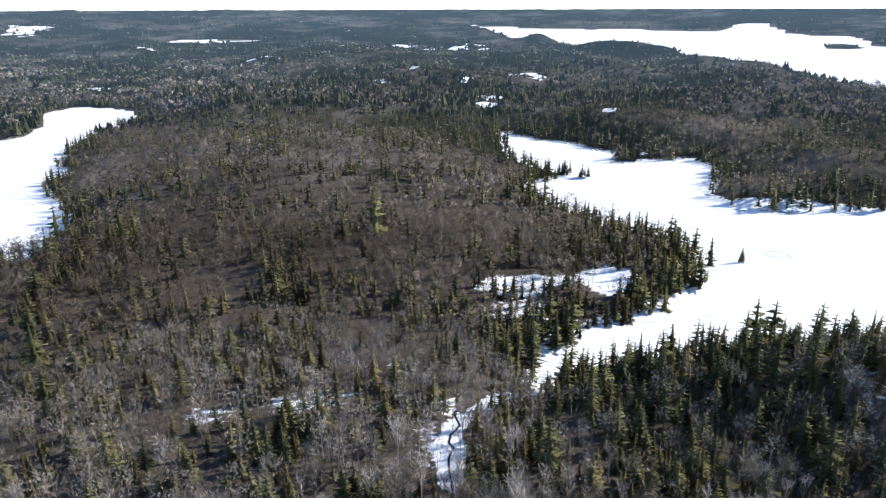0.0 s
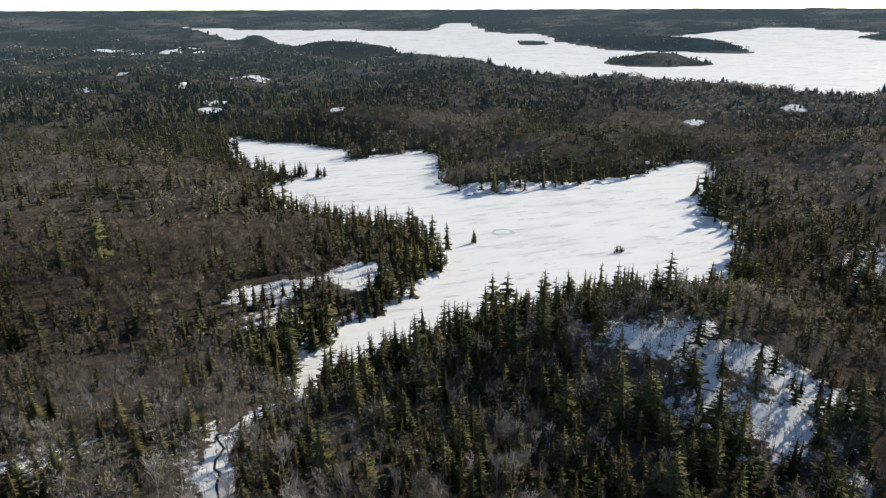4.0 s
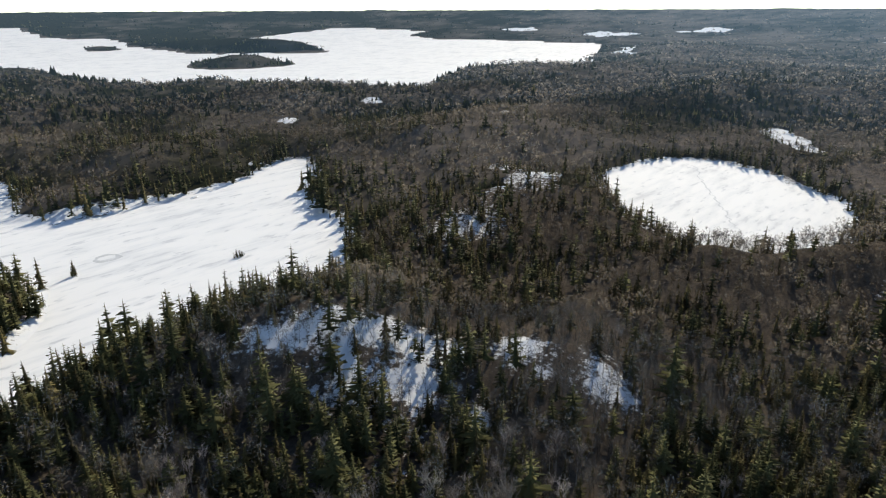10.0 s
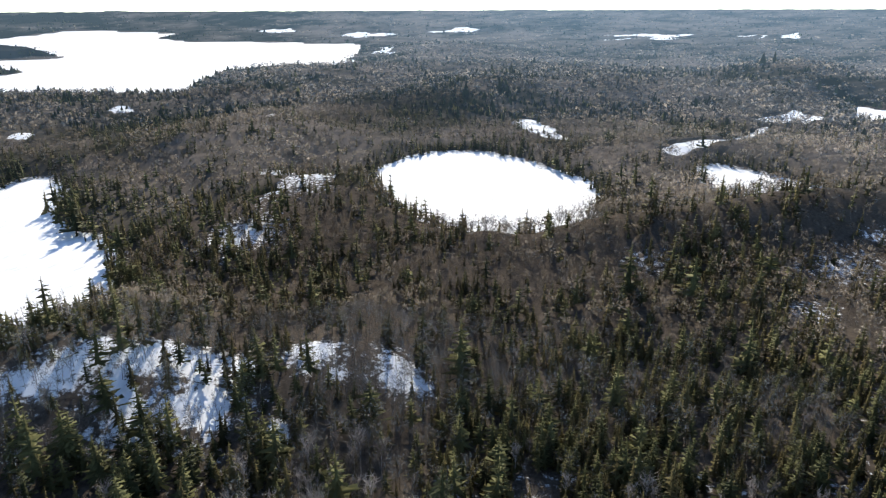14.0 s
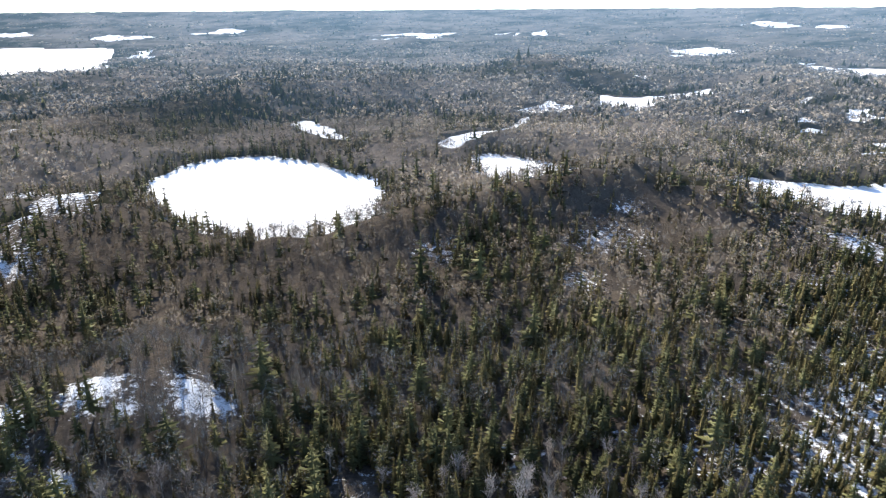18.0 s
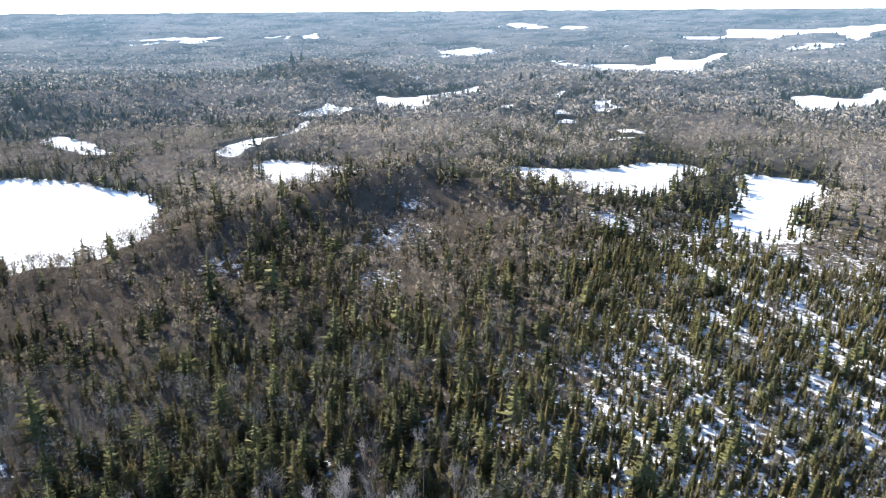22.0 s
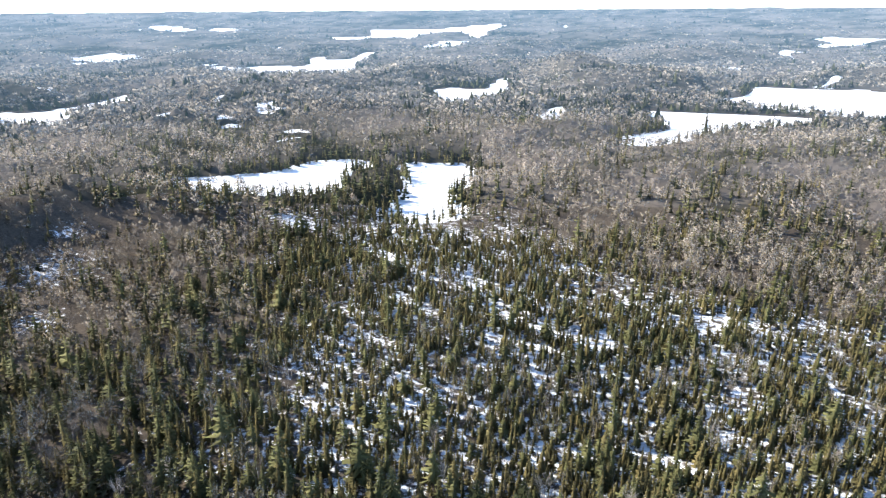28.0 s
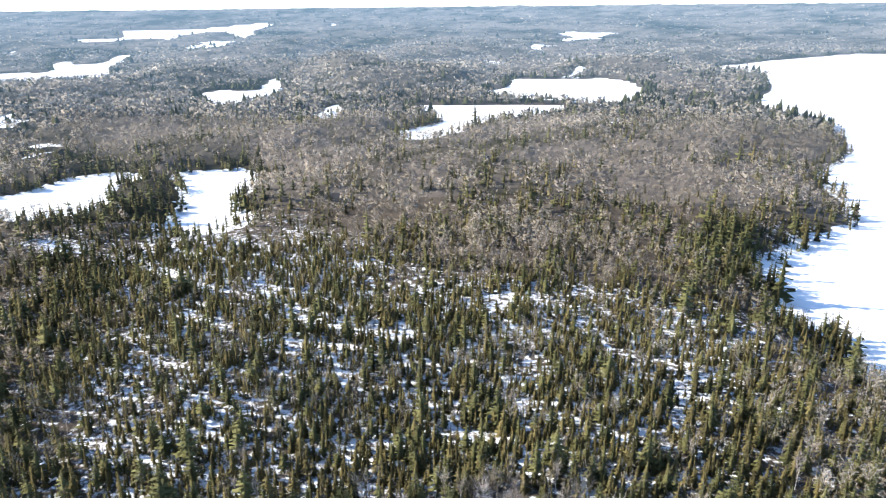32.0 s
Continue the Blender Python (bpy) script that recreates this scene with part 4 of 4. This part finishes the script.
# ---------------------------------------------------------------- small things on snow and ice
def ribbon(name, pts, width, lift, mat, label, category, wave=0.0, seed=0):
    """A narrow strip laid on the ground along a smooth line."""
    p = np.array(pts, float)
    t = np.linspace(0, len(p) - 1, 22 * len(p))
    k = np.minimum(t.astype(int), len(p) - 2)
    f = (t - k)[:, None]
    f = f * f * (3 - 2 * f) * 0.6 + f * 0.4
    c = p[k] * (1 - f) + p[k + 1] * f
    c += np.stack([vnoise(c[:, 0], c[:, 1], 7, seed), vnoise(c[:, 0], c[:, 1], 7, seed + 1)], 1) * wave
    d = np.gradient(c, axis=0)
    n = np.stack([-d[:, 1], d[:, 0]], 1) / (np.hypot(d[:, 0], d[:, 1])[:, None] + 1e-9)
    w = (width * (1 + 0.4 * vnoise(c[:, 0], c[:, 1], 4, seed + 2)))[:, None] / 2
    rows = [c - n * w, c - n * w * 0.4, c + n * w * 0.4, c + n * w]
    v = np.concatenate([np.column_stack([q, np.maximum(land(q[:, 0], q[:, 1]), 0.02) + lift * (1 if i in (1, 2) else 0.6)]) for i, q in enumerate(rows)])
    m = len(c)
    f = [(r * m + i, r * m + i + 1, (r + 1) * m + i + 1, (r + 1) * m + i) for r in range(3) for i in range(m - 1)]
    me = bpy.data.meshes.new(name)
    me.from_pydata(v, [], [q[::-1] for q in f])
    me.materials.append(mat)
    me.shade_smooth()
    return tagged(new(name, me), label, category, kind="structure")


def plain(name, a, b, rough, scale, spec=0.3):
    k = Mat(name, rough, spec)
    k.colour(k.ramp(k.noise(scale, 4), (0.35, a), (0.65, b)))
    return k.m


M_WATER = plain("dark_creek_water", (0.008, 0.010, 0.012), (0.02, 0.022, 0.024), 0.12, 0.6, 0.5)
M_SLUSH = plain("grey_slush", (0.50, 0.53, 0.56), (0.68, 0.70, 0.72), 0.95, 0.8, 0.0)
ribbon("creek", [(4, 205), (2, 221), (5, 230), (2, 239), (7, 247), (5, 256), (15, 261), (25, 270), (38, 290)], 0.9, 0.14, M_WATER,
       "narrow dark open creek winding through snow", "creek", 2.6, 41)
ribbon("snow_trail", [(825, 235), (742, 200), (681, 171), (616, 139), (556, 111)], 1.1, 0.04, M_SLUSH,
       "faint packed trail across the snowy lake", "trail", 3.0, 44)


def slush_ring(x, y, inner, outer):
    """A round patch of grey slush with a white middle on the lake."""
    v, f, n = [], [], 48
    for r, z in ((inner, 0.03), (inner * 1.15, 0.06), (outer * 0.9, 0.06), (outer, 0.03)):
        for i in range(n):
            a = i * 2 * math.pi / n
            w = r * (1 + 0.08 * math.sin(3 * a + r) + 0.05 * math.sin(7 * a))
            v.append((x + math.cos(a) * w, y + math.sin(a) * w * 0.9, z))
    for k in range(3):
        f += [(k * n + i, k * n + (i + 1) % n, (k + 1) * n + (i + 1) % n, (k + 1) * n + i) for i in range(n)]
    me = bpy.data.meshes.new("slush_ring")
    me.from_pydata(v, [], [q[::-1] for q in f])
    me.materials.append(M_SLUSH)
    return tagged(new("slush_ring", me), "grey slush ring on the snow-covered lake ice", "slush", kind="structure")


slush_ring(249, 491, 6.5, 10.0)


def rock_mat():
    """Grey granite with snow lying on its upper faces."""
    k = Mat("snow_capped_granite", 0.85, 0.2)
    geo = k.t.nodes.new("ShaderNodeNewGeometry")
    up = k.t.nodes.new("ShaderNodeSeparateXYZ")
    k.t.links.new(geo.outputs["Normal"], up.inputs[0])
    stone = k.ramp(k.noise(1.2, 6, 0.7), (0.3, (0.07, 0.065, 0.06)), (0.7, (0.27, 0.25, 0.235)))
    f = k.math("ADD", up.outputs[2], k.math("MULTIPLY", k.math("SUBTRACT", k.noise(0.9, 4), 0.5), 0.9))
    k.colour(k.mix(k.ramp(f, (0.42, (0,)), (0.56, (1,))), stone, (0.84, 0.86, 0.88)))
    k.bump(k.noise(2.2, 6, 0.7), 0.6, 0.25)
    return k.m


M_ROCK = rock_mat()


def rock_mesh(seed, flat):
    """A broken, bedded lump of bedrock."""
    bm = bmesh.new()
    bmesh.ops.create_icosphere(bm, subdivisions=3, radius=1.0)
    off = Vector((seed * 7.1, seed * 3.3, seed * 1.7))
    for v in bm.verts:
        d = 1 + 0.35 * noise.noise(v.co * 1.3 + off) + 0.16 * noise.noise(v.co * 3.1 + off)
        v.co = v.co * d
        v.co.z = round(v.co.z * 4) / 4 * 0.5 + v.co.z * 0.5
        v.co.z *= flat
    me = bpy.data.meshes.new("rock_outcrop")
    bm.to_mesh(me)
    bm.free()
    me.materials.append(M_ROCK)
    return me


ROCK_MESHES = [rock_mesh(i + 1, 0.5) for i in range(4)]
# ledges along the shores and on the knoll: x, y, half length, turn in degrees
ROCKS = [(275, 612, 7, 10), (292, 609, 6, 0), (310, 606, 8, 5), (246, 850, 9, 20), (520, 655, 8, 30), (528, 650, 6, 0), (262, 668, 5, 60), (50, 298, 1.6, 0),
         (54, 302, 1.2, 40), (47, 303, 1.0, 0), (214, 206, 4, 30), (226, 182, 4, 60), (208, 232, 5, 10), (190, 190, 3, 20), (240, 988, 11, 0), (112, 402, 3, 0),
         (95, 420, 4, 20), (395, 590, 5, 10), (-20, -420, 3, 70), (-52, -395, 2.5, 0)]
for n, (x, y, size, turn) in enumerate(ROCKS):
    ob = new("rock_outcrop", ROCK_MESHES[n % 4])
    ob.matrix_basis = pose(x, y, zat(x, y) + size * 0.05, 0, 0, turn) @ Matrix.Diagonal((size, size * 0.55, size * 0.55, 1))
    tagged(ob, "grey bedrock ledge capped with snow", "rock", "bedrock ledges in the snow")
